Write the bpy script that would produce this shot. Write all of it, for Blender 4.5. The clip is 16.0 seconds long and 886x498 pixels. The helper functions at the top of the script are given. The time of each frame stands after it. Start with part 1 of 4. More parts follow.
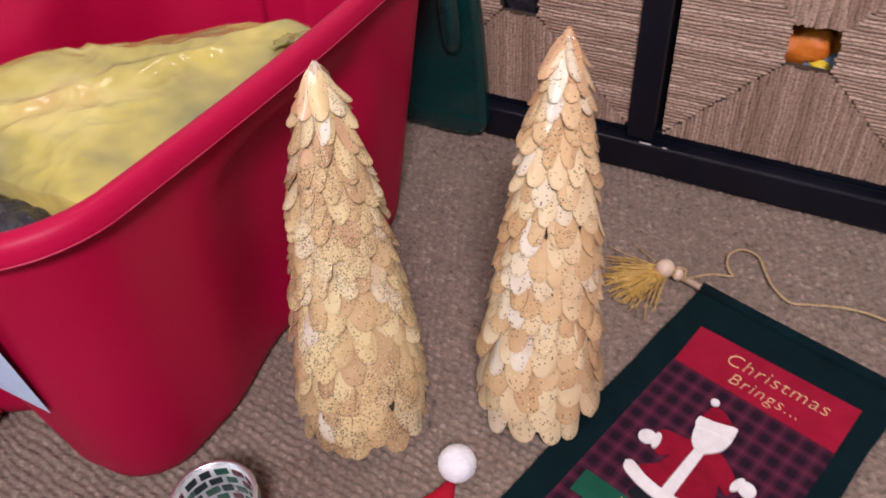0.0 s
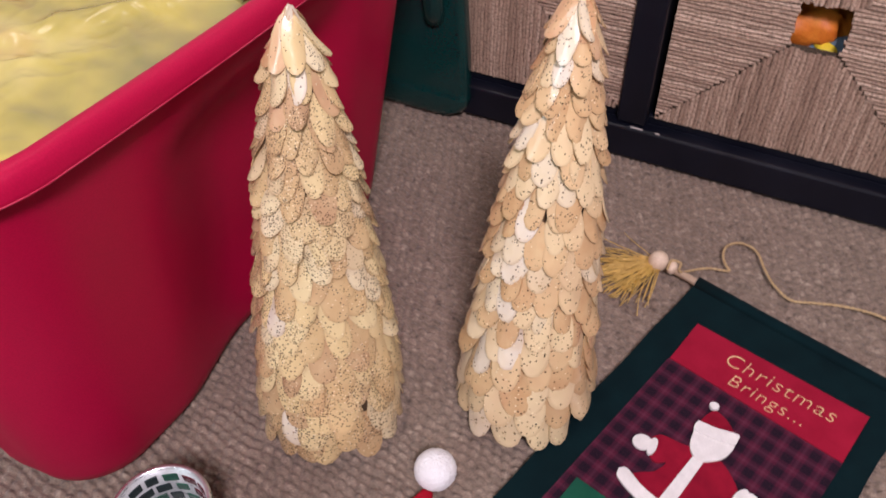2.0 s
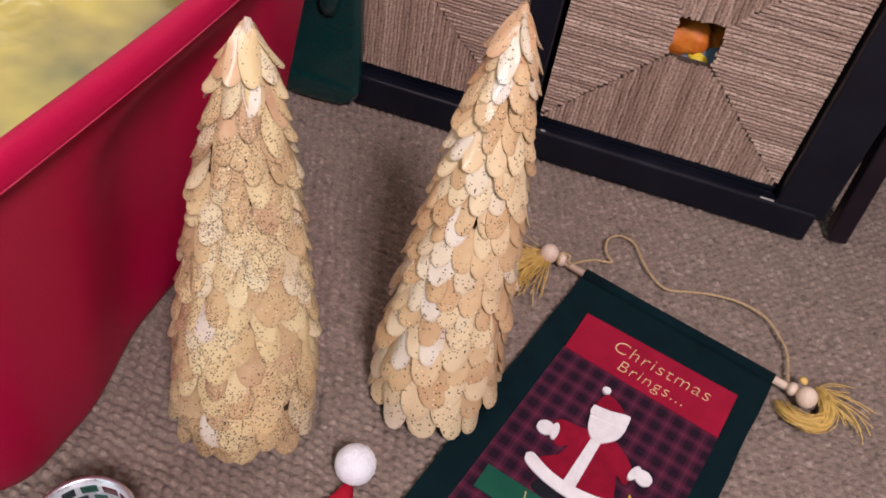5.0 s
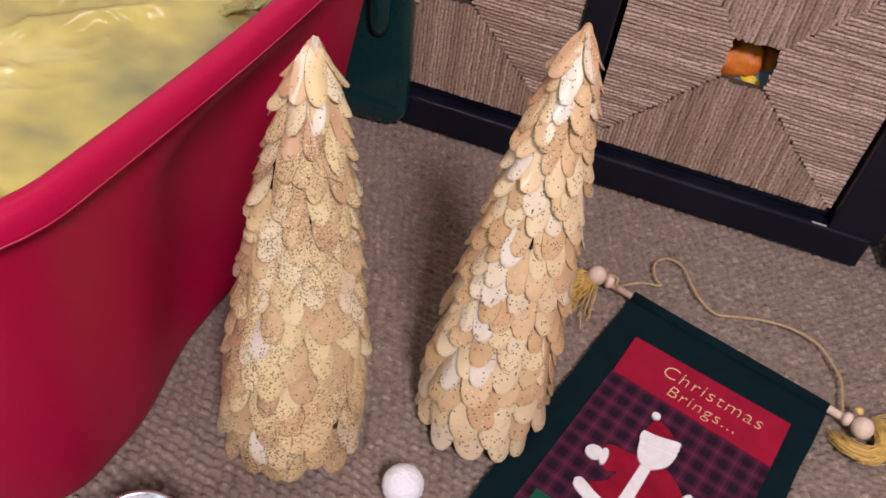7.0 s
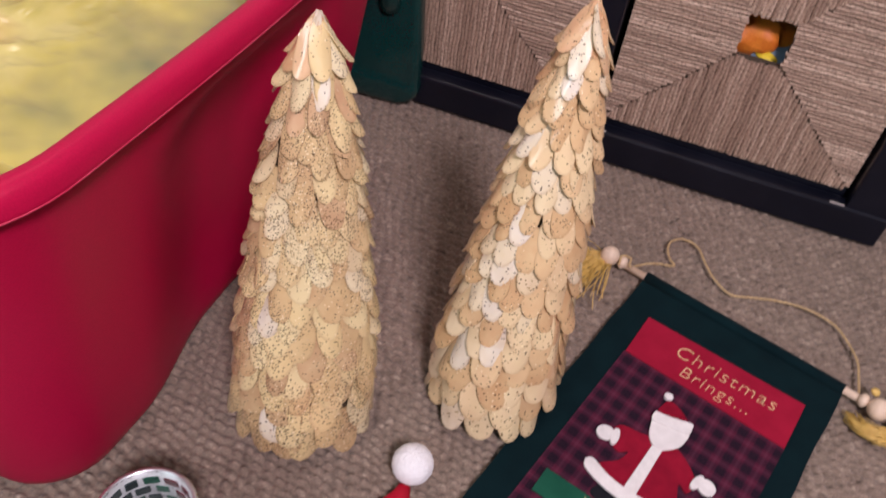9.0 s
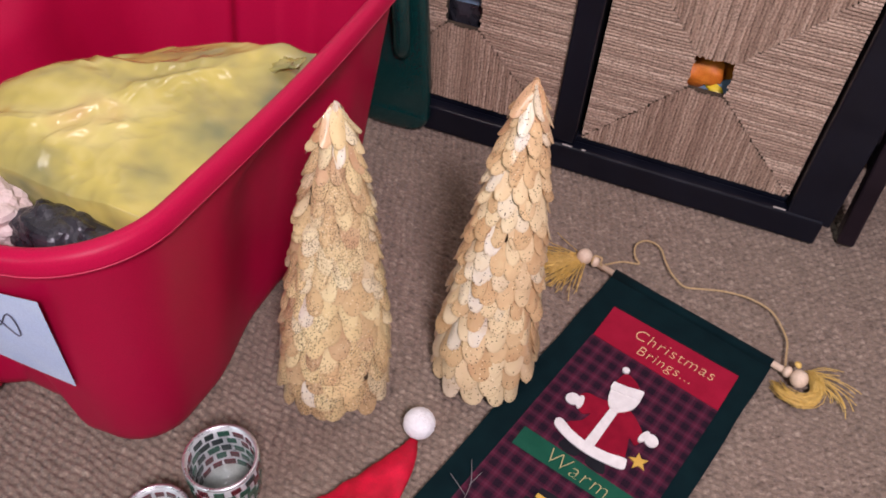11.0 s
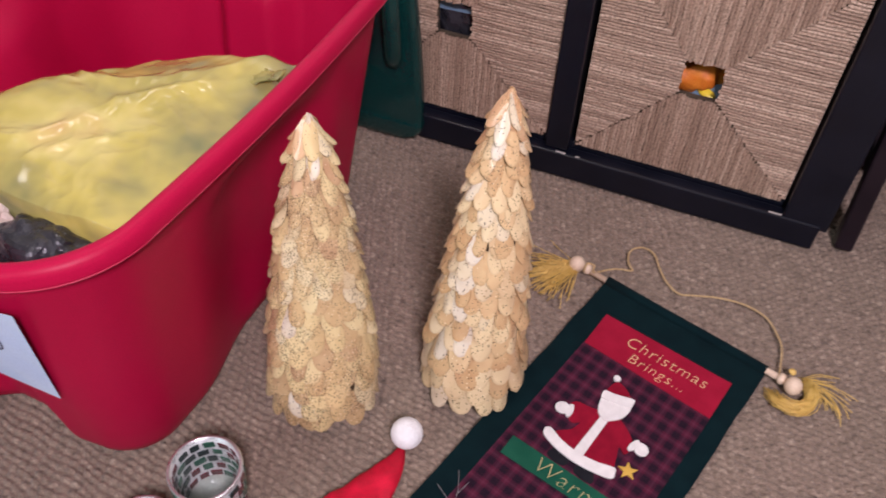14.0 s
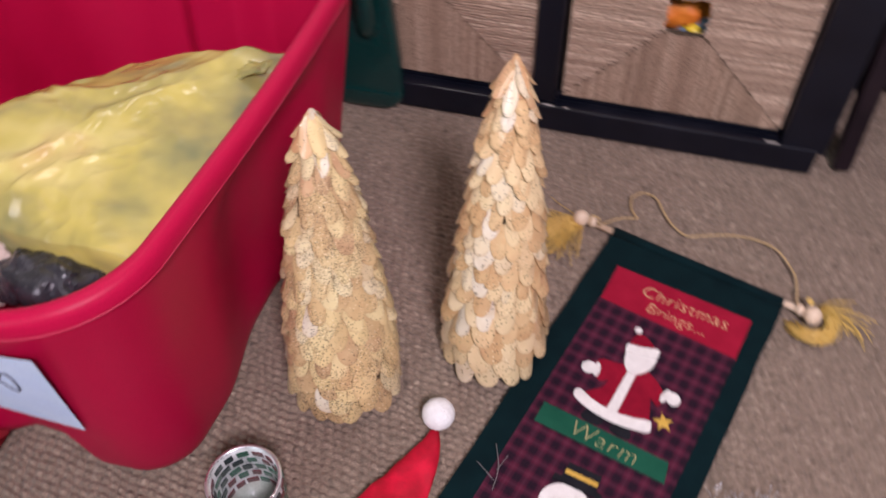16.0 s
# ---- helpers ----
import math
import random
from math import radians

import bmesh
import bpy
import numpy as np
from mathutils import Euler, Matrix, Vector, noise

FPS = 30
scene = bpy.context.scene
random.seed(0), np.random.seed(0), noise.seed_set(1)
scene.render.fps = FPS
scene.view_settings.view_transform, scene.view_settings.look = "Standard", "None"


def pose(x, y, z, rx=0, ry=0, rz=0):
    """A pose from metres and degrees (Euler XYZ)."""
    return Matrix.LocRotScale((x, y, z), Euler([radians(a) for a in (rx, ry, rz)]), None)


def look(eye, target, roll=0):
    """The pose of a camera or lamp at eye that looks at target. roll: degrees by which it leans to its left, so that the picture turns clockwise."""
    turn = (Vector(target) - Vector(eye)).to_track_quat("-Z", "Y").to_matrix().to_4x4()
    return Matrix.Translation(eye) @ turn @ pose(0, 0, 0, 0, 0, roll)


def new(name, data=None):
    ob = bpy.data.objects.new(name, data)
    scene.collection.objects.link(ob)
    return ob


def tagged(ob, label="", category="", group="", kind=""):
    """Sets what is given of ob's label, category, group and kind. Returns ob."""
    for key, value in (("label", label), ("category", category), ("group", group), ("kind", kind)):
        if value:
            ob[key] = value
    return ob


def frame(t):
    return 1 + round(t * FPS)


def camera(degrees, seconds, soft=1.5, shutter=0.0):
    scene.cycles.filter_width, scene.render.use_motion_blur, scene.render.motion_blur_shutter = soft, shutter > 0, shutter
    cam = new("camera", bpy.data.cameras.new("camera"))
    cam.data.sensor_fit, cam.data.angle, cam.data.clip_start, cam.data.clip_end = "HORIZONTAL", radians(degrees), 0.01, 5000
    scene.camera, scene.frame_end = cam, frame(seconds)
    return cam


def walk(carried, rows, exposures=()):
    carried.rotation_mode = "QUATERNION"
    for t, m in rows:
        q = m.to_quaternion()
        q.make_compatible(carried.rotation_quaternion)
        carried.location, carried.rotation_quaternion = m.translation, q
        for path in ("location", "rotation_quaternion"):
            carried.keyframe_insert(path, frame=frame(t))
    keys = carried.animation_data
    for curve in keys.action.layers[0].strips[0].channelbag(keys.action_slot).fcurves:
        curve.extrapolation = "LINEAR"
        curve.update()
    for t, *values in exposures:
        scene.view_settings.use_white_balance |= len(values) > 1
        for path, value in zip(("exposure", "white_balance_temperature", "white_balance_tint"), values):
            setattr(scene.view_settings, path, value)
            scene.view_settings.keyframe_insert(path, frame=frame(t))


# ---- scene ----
cam = camera(56.4, 16.0, 1.7, 0.9)
PATH = [
    (0, (0.092, 0.045, 0.735), (-0.475, 1.376, -0.646), -4.0),
    (0.5, (0.081, 0.077, 0.703), (-0.501, 1.402, -0.676), -2.2),
    (1, (0.074, 0.094, 0.673), (-0.49, 1.429, -0.705), -0.6),
    (1.5, (0.064, 0.089, 0.667), (-0.465, 1.448, -0.702), -0.0),
    (2, (0.054, 0.085, 0.674), (-0.421, 1.439, -0.719), -0.1),
    (2.5, (0.014, 0.09, 0.639), (-0.391, 1.446, -0.775), -0.5),
    (3, (-0.026, 0.091, 0.644), (-0.345, 1.463, -0.776), 0.9),
    (3.5, (-0.018, 0.073, 0.671), (-0.209, 1.443, -0.774), 5.8),
    (4, (-0.023, 0.071, 0.689), (-0.1, 1.474, -0.734), 10.1),
    (4.2, (-0.02, 0.072, 0.694), (-0.084, 1.479, -0.727), 10.6),
    (6.3, (-0.028, 0.067, 0.705), (-0.157, 1.489, -0.695), 11.9),
    (6.5, (-0.034, 0.068, 0.698), (-0.166, 1.497, -0.695), 11.2),
    (7, (-0.04, 0.069, 0.698), (-0.202, 1.493, -0.698), 9.9),
    (7.5, (-0.031, 0.066, 0.7), (-0.212, 1.487, -0.697), 9.4),
    (8, (-0.029, 0.072, 0.697), (-0.215, 1.486, -0.705), 9.7),
    (8.5, (-0.035, 0.072, 0.692), (-0.22, 1.479, -0.718), 10.1),
    (9, (-0.032, 0.071, 0.692), (-0.226, 1.459, -0.735), 8.8),
    (9.2, (-0.028, 0.053, 0.725), (-0.232, 1.423, -0.718), 7.8),
    (11.3, (0.033, -0.054, 0.869), (-0.257, 1.283, -0.591), 4.5),
    (11.5, (0.033, -0.042, 0.866), (-0.253, 1.287, -0.601), 3.6),
    (12, (0.051, -0.022, 0.868), (-0.172, 1.285, -0.63), 2.0),
    (12.5, (0.054, -0.03, 0.876), (-0.114, 1.292, -0.615), 3.7),
    (13, (0.05, -0.049, 0.879), (-0.16, 1.308, -0.576), 4.7),
    (13.5, (0.062, -0.041, 0.87), (-0.204, 1.321, -0.571), 4.7),
    (14, (0.068, -0.039, 0.872), (-0.257, 1.304, -0.574), 3.1),
    (14.5, (0.078, -0.035, 0.87), (-0.324, 1.289, -0.574), -0.1),
    (15, (0.071, -0.018, 0.856), (-0.362, 1.281, -0.602), -0.8),
    (15.5, (0.067, -0.008, 0.859), (-0.354, 1.276, -0.615), -0.7),
    (16, (0.011, -0.01, 0.874), (-0.218, 1.259, -0.654), -1.4),
]
walk(cam, [(t, look(eye, target, roll)) for t, eye, target, roll in PATH],
     [(0, -0.12), (2.5, -0.12), (4.2, -0.15), (6.3, -0.19), (9.2, -0.19), (11.3, -0.10), (16, -0.10)])

# ---- light ----
world = bpy.data.worlds.new("world")
scene.world = world
world.use_nodes = True
world.node_tree.nodes["Background"].inputs[0].default_value = (1.0, 0.9, 0.78, 1)
world.node_tree.nodes["Background"].inputs[1].default_value = 0.02


def area_lamp(name, eye, target, size, power, colour):
    data = bpy.data.lights.new(name, "AREA")
    data.shape, data.size, data.energy, data.color = "DISK", size, power, colour
    ob = new(name, data)
    ob.matrix_world = look(eye, target)
    return ob


# Unseen lamp added behind the camera's right to light the cones and tub.
area_lamp("key_light", (0.54, -0.86, 2.02), (0.0, 0.60, 0.1), 0.40, 58, (1.0, 0.873, 1.03))
area_lamp("window_light", (-1.25, -2.12, 1.45), (-0.3, 0.5, 0.1), 1.1, 34, (0.78, 0.90, 1.0))
# Unseen overhead lamp, added for glints on the bag and a lighter tub inside.
area_lamp("overhead_fill_light", (-0.55, 0.95, 2.36), (-0.45, 0.70, 0.0), 0.28, 6, (1.0, 0.905, 0.93))


# ---- materials ----
def node_mat(name):
    m = bpy.data.materials.new(name)
    m.use_nodes = True
    nt = m.node_tree
    return m, nt, nt.nodes["Principled BSDF"]


def add(nt, kind, **values):
    n = nt.nodes.new(kind)
    for key, value in values.items():
        n.inputs[key.replace("_", " ")].default_value = value
    return n


def ramp(nt, fac, stops):
    r = nt.nodes.new("ShaderNodeValToRGB")
    while len(r.color_ramp.elements) < len(stops):
        r.color_ramp.elements.new(0.5)
    for e, (p, c) in zip(r.color_ramp.elements, stops):
        e.position, e.color = p, (*c, 1)
    nt.links.new(fac, r.inputs[0])
    return r.outputs[0]


def mix(nt, fac, a, b, how="MIX"):
    n = nt.nodes.new("ShaderNodeMix")
    n.data_type, n.blend_type = "RGBA", how
    for slot, v in ((0, fac), (6, a), (7, b)):
        if isinstance(v, (int, float)):
            n.inputs[slot].default_value = v
        elif isinstance(v, tuple):
            n.inputs[slot].default_value = (*v, 1)
        else:
            nt.links.new(v, n.inputs[slot])
    return n.outputs[2]


def surface(name, a, b, rough=0.6, scale=40.0, fine=400.0, bump=0.2, deep=0.001, metal=0.0, coat=0.0, sheen=0.0, rough2=None, spec=0.5):
    """Two colours mixed by a broad and a fine noise, with a fine relief and uneven gloss."""
    m, nt, p = node_mat(name)
    co = nt.nodes.new("ShaderNodeTexCoord")
    n1 = add(nt, "ShaderNodeTexNoise", Scale=scale, Detail=4.0)
    n2 = add(nt, "ShaderNodeTexNoise", Scale=fine, Detail=3.0)
    for n in (n1, n2):
        nt.links.new(co.outputs["Object"], n.inputs["Vector"])
    base = ramp(nt, n1.outputs[0], [(0.3, a), (0.7, b)])
    dark = tuple(0.75 * c for c in a)
    f = ramp(nt, n2.outputs[0], [(0.35, (0.35,) * 3), (0.6, (0, 0, 0))])
    nt.links.new(mix(nt, f, base, dark), p.inputs["Base Color"])
    r2 = rough2 if rough2 is not None else min(1, rough + 0.15)
    rr = ramp(nt, n1.outputs[0], [(0.3, (rough,) * 3), (0.7, (r2,) * 3)])
    nt.links.new(rr, p.inputs["Roughness"])
    p.inputs["Metallic"].default_value = metal
    p.inputs["Specular IOR Level"].default_value = spec
    p.inputs["Coat Weight"].default_value = coat
    p.inputs["Sheen Weight"].default_value = sheen
    bp = add(nt, "ShaderNodeBump", Strength=bump, Distance=deep)
    nt.links.new(n2.outputs[0], bp.inputs["Height"])
    nt.links.new(bp.outputs[0], p.inputs["Normal"])
    return m


def scale_material(name, stops, speck=0.5, grain=600.0):
    """Shell-like scale: pale, glossy, with glued gold and brown glitter."""
    m, nt, p = node_mat(name)
    co = nt.nodes.new("ShaderNodeTexCoord")
    info = nt.nodes.new("ShaderNodeObjectInfo")
    off = nt.nodes.new("ShaderNodeVectorMath")
    off.operation = "MULTIPLY_ADD"
    nt.links.new(info.outputs["Random"], off.inputs[0])
    off.inputs[1].default_value = (3.1, 5.7, 9.3)
    nt.links.new(co.outputs["Object"], off.inputs[2])
    base = ramp(nt, info.outputs["Random"], stops)
    cloud = add(nt, "ShaderNodeTexNoise", Scale=90.0, Detail=3.0)
    nt.links.new(off.outputs[0], cloud.inputs["Vector"])
    base = mix(nt, ramp(nt, cloud.outputs[0], [(0.35, (0, 0, 0)), (0.75, (0.40,) * 3)]), base, (0.82, 0.67, 0.36))
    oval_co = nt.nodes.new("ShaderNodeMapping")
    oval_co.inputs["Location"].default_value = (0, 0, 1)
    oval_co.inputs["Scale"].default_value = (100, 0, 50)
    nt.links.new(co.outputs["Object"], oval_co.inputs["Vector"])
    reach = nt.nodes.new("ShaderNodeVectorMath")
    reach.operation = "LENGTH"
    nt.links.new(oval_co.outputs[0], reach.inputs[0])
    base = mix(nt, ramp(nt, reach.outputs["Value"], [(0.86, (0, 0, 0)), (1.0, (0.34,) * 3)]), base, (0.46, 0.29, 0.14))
    stain = add(nt, "ShaderNodeTexNoise", Scale=13.0, Detail=3.0)
    where = nt.nodes.new("ShaderNodeNewGeometry")
    nt.links.new(where.outputs["Position"], stain.inputs["Vector"])
    base = mix(nt, ramp(nt, stain.outputs[0], [(0.50, (0, 0, 0)), (0.72, (0.50,) * 3)]), base, (0.52, 0.31, 0.17))
    vor = add(nt, "ShaderNodeTexVoronoi", Scale=grain)
    nt.links.new(off.outputs[0], vor.inputs["Vector"])
    dots = ramp(nt, vor.outputs["Distance"], [(0.33, (1, 1, 1)), (0.42, (0, 0, 0))])
    patch = add(nt, "ShaderNodeTexNoise", Scale=20.0, Detail=2.0)
    geo = nt.nodes.new("ShaderNodeNewGeometry")
    nt.links.new(geo.outputs["Position"], patch.inputs["Vector"])
    some = nt.nodes.new("ShaderNodeSeparateColor")
    nt.links.new(vor.outputs["Color"], some.inputs[0])
    keep = nt.nodes.new("ShaderNodeMath")
    keep.operation = "LESS_THAN"
    lim = ramp(nt, patch.outputs[0], [(0.36, (speck * 0.16,) * 3), (0.56, (min(1, speck * 1.1),) * 3)])
    nt.links.new(some.outputs[0], keep.inputs[0])
    nt.links.new(lim, keep.inputs[1])
    on = nt.nodes.new("ShaderNodeMath")
    on.operation = "MULTIPLY"
    nt.links.new(dots, on.inputs[0])
    nt.links.new(keep.outputs[0], on.inputs[1])
    gold = ramp(nt, some.outputs[1], [(0.0, (0.045, 0.024, 0.010)), (0.50, (0.15, 0.085, 0.035)), (0.74, (0.40, 0.25, 0.10)), (0.88, (1.0, 0.86, 0.56))])
    nt.links.new(mix(nt, on.outputs[0], base, gold), p.inputs["Base Color"])
    nt.links.new(mix(nt, on.outputs[0], (0.0, 0.0, 0.0), (0.45, 0.45, 0.45)), p.inputs["Metallic"])
    p.inputs["Roughness"].default_value = 0.28
    p.inputs["Coat Weight"].default_value = 0.55
    p.inputs["Coat Roughness"].default_value = 0.14
    tilt = add(nt, "ShaderNodeBump", Strength=0.5, Distance=0.0012)
    nt.links.new(mix(nt, on.outputs[0], cloud.outputs[0], vor.outputs["Color"]), tilt.inputs["Height"])
    nt.links.new(tilt.outputs[0], p.inputs["Normal"])
    return m


def carpet_material():
    m, nt, p = node_mat("loop_carpet")
    co = nt.nodes.new("ShaderNodeTexCoord")
    n1 = add(nt, "ShaderNodeTexNoise", Scale=7.0, Detail=3.0)
    n2 = add(nt, "ShaderNodeTexNoise", Scale=120.0, Detail=3.0, Roughness=0.7)
    lie = nt.nodes.new("ShaderNodeMapping")
    lie.inputs["Rotation"].default_value = (0, 0, radians(14))
    lie.inputs["Scale"].default_value = (0.75, 1.5, 1)
    nt.links.new(co.outputs["Object"], lie.inputs["Vector"])
    n3 = add(nt, "ShaderNodeTexNoise", Scale=900.0, Detail=2.0)
    for n in (n1, n3):
        nt.links.new(co.outputs["Object"], n.inputs["Vector"])
    nt.links.new(lie.outputs[0], n2.inputs["Vector"])
    base = ramp(nt, n2.outputs[0], [(0.30, (0.095, 0.066, 0.050)), (0.42, (0.215, 0.158, 0.114)), (0.57, (0.280, 0.203, 0.150)), (0.69, (0.42, 0.335, 0.250))])
    base = mix(nt, ramp(nt, n1.outputs[0], [(0.4, (0, 0, 0)), (0.7, (0.3,) * 3)]), base, (0.195, 0.150, 0.105))
    fleck = ramp(nt, n3.outputs[0], [(0.36, (0.5,) * 3), (0.48, (0, 0, 0))])
    nt.links.new(mix(nt, fleck, base, (0.080, 0.056, 0.045)), p.inputs["Base Color"])
    p.inputs["Roughness"].default_value = 0.95
    p.inputs["Sheen Weight"].default_value = 0.15
    b = add(nt, "ShaderNodeBump", Strength=0.7, Distance=0.0015)
    nt.links.new(n3.outputs[0], b.inputs["Height"])
    nt.links.new(b.outputs[0], p.inputs["Normal"])
    return m


def rope_material():
    m, nt, p = node_mat("seagrass_rope")
    co = nt.nodes.new("ShaderNodeTexCoord")
    geo = nt.nodes.new("ShaderNodeNewGeometry")
    n1 = add(nt, "ShaderNodeTexNoise", Scale=330.0, Detail=3.0)
    n2 = add(nt, "ShaderNodeTexNoise", Scale=800.0, Detail=2.0)
    for n in (n1, n2):
        nt.links.new(co.outputs["Object"], n.inputs["Vector"])
    tone = ramp(nt, geo.outputs["Random Per Island"], [(0.0, (0.31, 0.200, 0.140)), (0.5, (0.44, 0.298, 0.212)), (1.0, (0.58, 0.42, 0.31))])
    tone = mix(nt, ramp(nt, n1.outputs[0], [(0.38, (0.7,) * 3), (0.54, (0, 0, 0))]), tone, (0.14, 0.088, 0.06))
    tone = mix(nt, ramp(nt, n2.outputs[0], [(0.5, (0, 0, 0)), (0.72, (0.5,) * 3)]), tone, (0.60, 0.48, 0.33))
    nt.links.new(tone, p.inputs["Base Color"])
    p.inputs["Roughness"].default_value = 0.7
    b = add(nt, "ShaderNodeBump", Strength=0.6, Distance=0.001)
    nt.links.new(n2.outputs[0], b.inputs["Height"])
    nt.links.new(b.outputs[0], p.inputs["Normal"])
    return m


def plaid_material():
    """Wine and black checked flannel, the checks along the cloth's own axes."""
    m, nt, p = node_mat("plaid_flannel")
    co = nt.nodes.new("ShaderNodeTexCoord")
    sep = nt.nodes.new("ShaderNodeSeparateXYZ")
    nt.links.new(co.outputs["Object"], sep.inputs[0])
    bands, lines = [], []
    for axis in (0, 1):
        w = nt.nodes.new("ShaderNodeMath")
        w.operation = "MULTIPLY"
        w.inputs[1].default_value = 2 * math.pi / 0.0190
        nt.links.new(sep.outputs[axis], w.inputs[0])
        sine = nt.nodes.new("ShaderNodeMath")
        sine.operation = "SINE"
        nt.links.new(w.outputs[0], sine.inputs[0])
        up = nt.nodes.new("ShaderNodeMath")
        up.operation = "MULTIPLY_ADD"
        up.inputs[1].default_value = up.inputs[2].default_value = 0.5
        nt.links.new(sine.outputs[0], up.inputs[0])
        bands.append(ramp(nt, up.outputs[0], [(0.40, (0, 0, 0)), (0.62, (1, 1, 1))]))
        lines.append(ramp(nt, up.outputs[0], [(0.0, (0.15,) * 3), (0.10, (0, 0, 0))]))
    both = mix(nt, 0.5, bands[0], bands[1])
    base = ramp(nt, both, [(0.0, (0.072, 0.010, 0.026)), (0.5, (0.038, 0.009, 0.021)), (1.0, (0.013, 0.007, 0.014))])
    base = mix(nt, mix(nt, 1.0, lines[0], lines[1], "ADD"), base, (0.17, 0.055, 0.085))
    fuzz = add(nt, "ShaderNodeTexNoise", Scale=1200.0, Detail=2.0)
    nt.links.new(co.outputs["Object"], fuzz.inputs["Vector"])
    nt.links.new(mix(nt, ramp(nt, fuzz.outputs[0], [(0.5, (0, 0, 0)), (0.75, (0.25,) * 3)]), base, (0.17, 0.04, 0.06)), p.inputs["Base Color"])
    p.inputs["Roughness"].default_value = 0.95
    p.inputs["Specular IOR Level"].default_value = 0.1
    b = add(nt, "ShaderNodeBump", Strength=0.4, Distance=0.0006)
    nt.links.new(fuzz.outputs[0], b.inputs["Height"])
    nt.links.new(b.outputs[0], p.inputs["Normal"])
    return m


def bag_material():
    m, nt, p = node_mat("yellow_plastic_film")
    co = nt.nodes.new("ShaderNodeTexCoord")
    n1 = add(nt, "ShaderNodeTexNoise", Scale=9.0, Detail=3.0)
    n2 = add(nt, "ShaderNodeTexNoise", Scale=26.0, Detail=3.0, Distortion=0.8)
    for n in (n1, n2):
        nt.links.new(co.outputs["Object"], n.inputs["Vector"])
    base = ramp(nt, n1.outputs[0], [(0.33, (0.20, 0.22, 0.11)), (0.42, (0.44, 0.40, 0.13)), (0.53, (0.64, 0.54, 0.135)), (0.62, (0.74, 0.63, 0.20)), (0.72, (0.64, 0.45, 0.16))])
    nt.links.new(base, p.inputs["Base Color"])
    p.inputs["Roughness"].default_value = 0.24
    p.inputs["Coat Weight"].default_value = 0.5
    p.inputs["Coat Roughness"].default_value = 0.20
    sheer = add(nt, "ShaderNodeBsdfTransparent", Color=(0.95, 0.86, 0.48, 1))
    both = add(nt, "ShaderNodeMixShader")
    thin = ramp(nt, n1.outputs[0], [(0.35, (0.30,) * 3), (0.65, (0.14,) * 3)])
    nt.links.new(thin, both.inputs[0])
    nt.links.new(p.outputs[0], both.inputs[1])
    nt.links.new(sheer.outputs[0], both.inputs[2])
    nt.links.new(both.outputs[0], nt.nodes["Material Output"].inputs["Surface"])
    b = add(nt, "ShaderNodeBump", Strength=0.30, Distance=0.005)
    nt.links.new(n2.outputs[0], b.inputs["Height"])
    crease = add(nt, "ShaderNodeTexNoise", Scale=13.0, Detail=3.0, Distortion=0.6)
    crease.noise_type = "RIDGED_MULTIFRACTAL"
    nt.links.new(co.outputs["Object"], crease.inputs["Vector"])
    fold = add(nt, "ShaderNodeBump", Strength=0.75, Distance=0.006)
    nt.links.new(crease.outputs[0], fold.inputs["Height"])
    nt.links.new(b.outputs[0], fold.inputs["Normal"])
    nt.links.new(fold.outputs[0], p.inputs["Normal"])
    return m


CARPET = carpet_material()
ROPE = rope_material()
PLAID = plaid_material()
BAG = bag_material()
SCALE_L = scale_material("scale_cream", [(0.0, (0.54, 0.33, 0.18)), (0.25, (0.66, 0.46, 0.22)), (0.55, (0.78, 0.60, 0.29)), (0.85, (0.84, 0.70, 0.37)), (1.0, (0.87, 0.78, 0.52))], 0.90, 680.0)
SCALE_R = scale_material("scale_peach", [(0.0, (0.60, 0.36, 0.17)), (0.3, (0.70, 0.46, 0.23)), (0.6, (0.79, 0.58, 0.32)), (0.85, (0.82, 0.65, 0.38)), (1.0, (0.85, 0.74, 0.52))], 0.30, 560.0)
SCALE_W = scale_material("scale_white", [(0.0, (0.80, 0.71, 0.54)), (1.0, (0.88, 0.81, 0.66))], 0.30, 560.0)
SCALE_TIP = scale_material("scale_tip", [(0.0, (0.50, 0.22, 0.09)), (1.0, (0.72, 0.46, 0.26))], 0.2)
GLITTER = surface("gold_glitter", (0.85, 0.66, 0.34), (0.95, 0.86, 0.62), 0.12, 400, 3000, 0.0, 0.0001, metal=1.0)
CORE = surface("cone_core", (0.10, 0.06, 0.03), (0.16, 0.10, 0.05), 0.9)
RED_TUB = surface("red_tub_plastic", (0.43, 0.003, 0.044), (0.49, 0.005, 0.054), 0.36, 5, 700, 0.15, 0.0004, spec=0.17)
WORN_EDGE = surface("scuffed_red_plastic", (0.50, 0.006, 0.055), (0.56, 0.06, 0.11), 0.5, 28, 700, 0.2, 0.0004)
SHELF = surface("black_brown_veneer", (0.0030, 0.0040, 0.0090), (0.0060, 0.0072, 0.0150), 0.30, 12, 300, 0.1, 0.0004)
PALE_STRIP = surface("pale_strip_grey", (0.40, 0.36, 0.32), (0.52, 0.48, 0.44), 0.8)
CHAIR = surface("dark_mahogany_stain", (0.009, 0.005, 0.009), (0.018, 0.009, 0.014), 0.35, 14, 260, 0.15, 0.0004)
BASKET_IN = surface("basket_inside", (0.05, 0.035, 0.02), (0.09, 0.065, 0.04), 0.9)
GREEN_FELT = surface("green_felt", (0.0014, 0.0095, 0.0118), (0.0030, 0.0155, 0.0180), 0.95, 30, 1500, 0.5, 0.0006, sheen=0.02, spec=0.1)
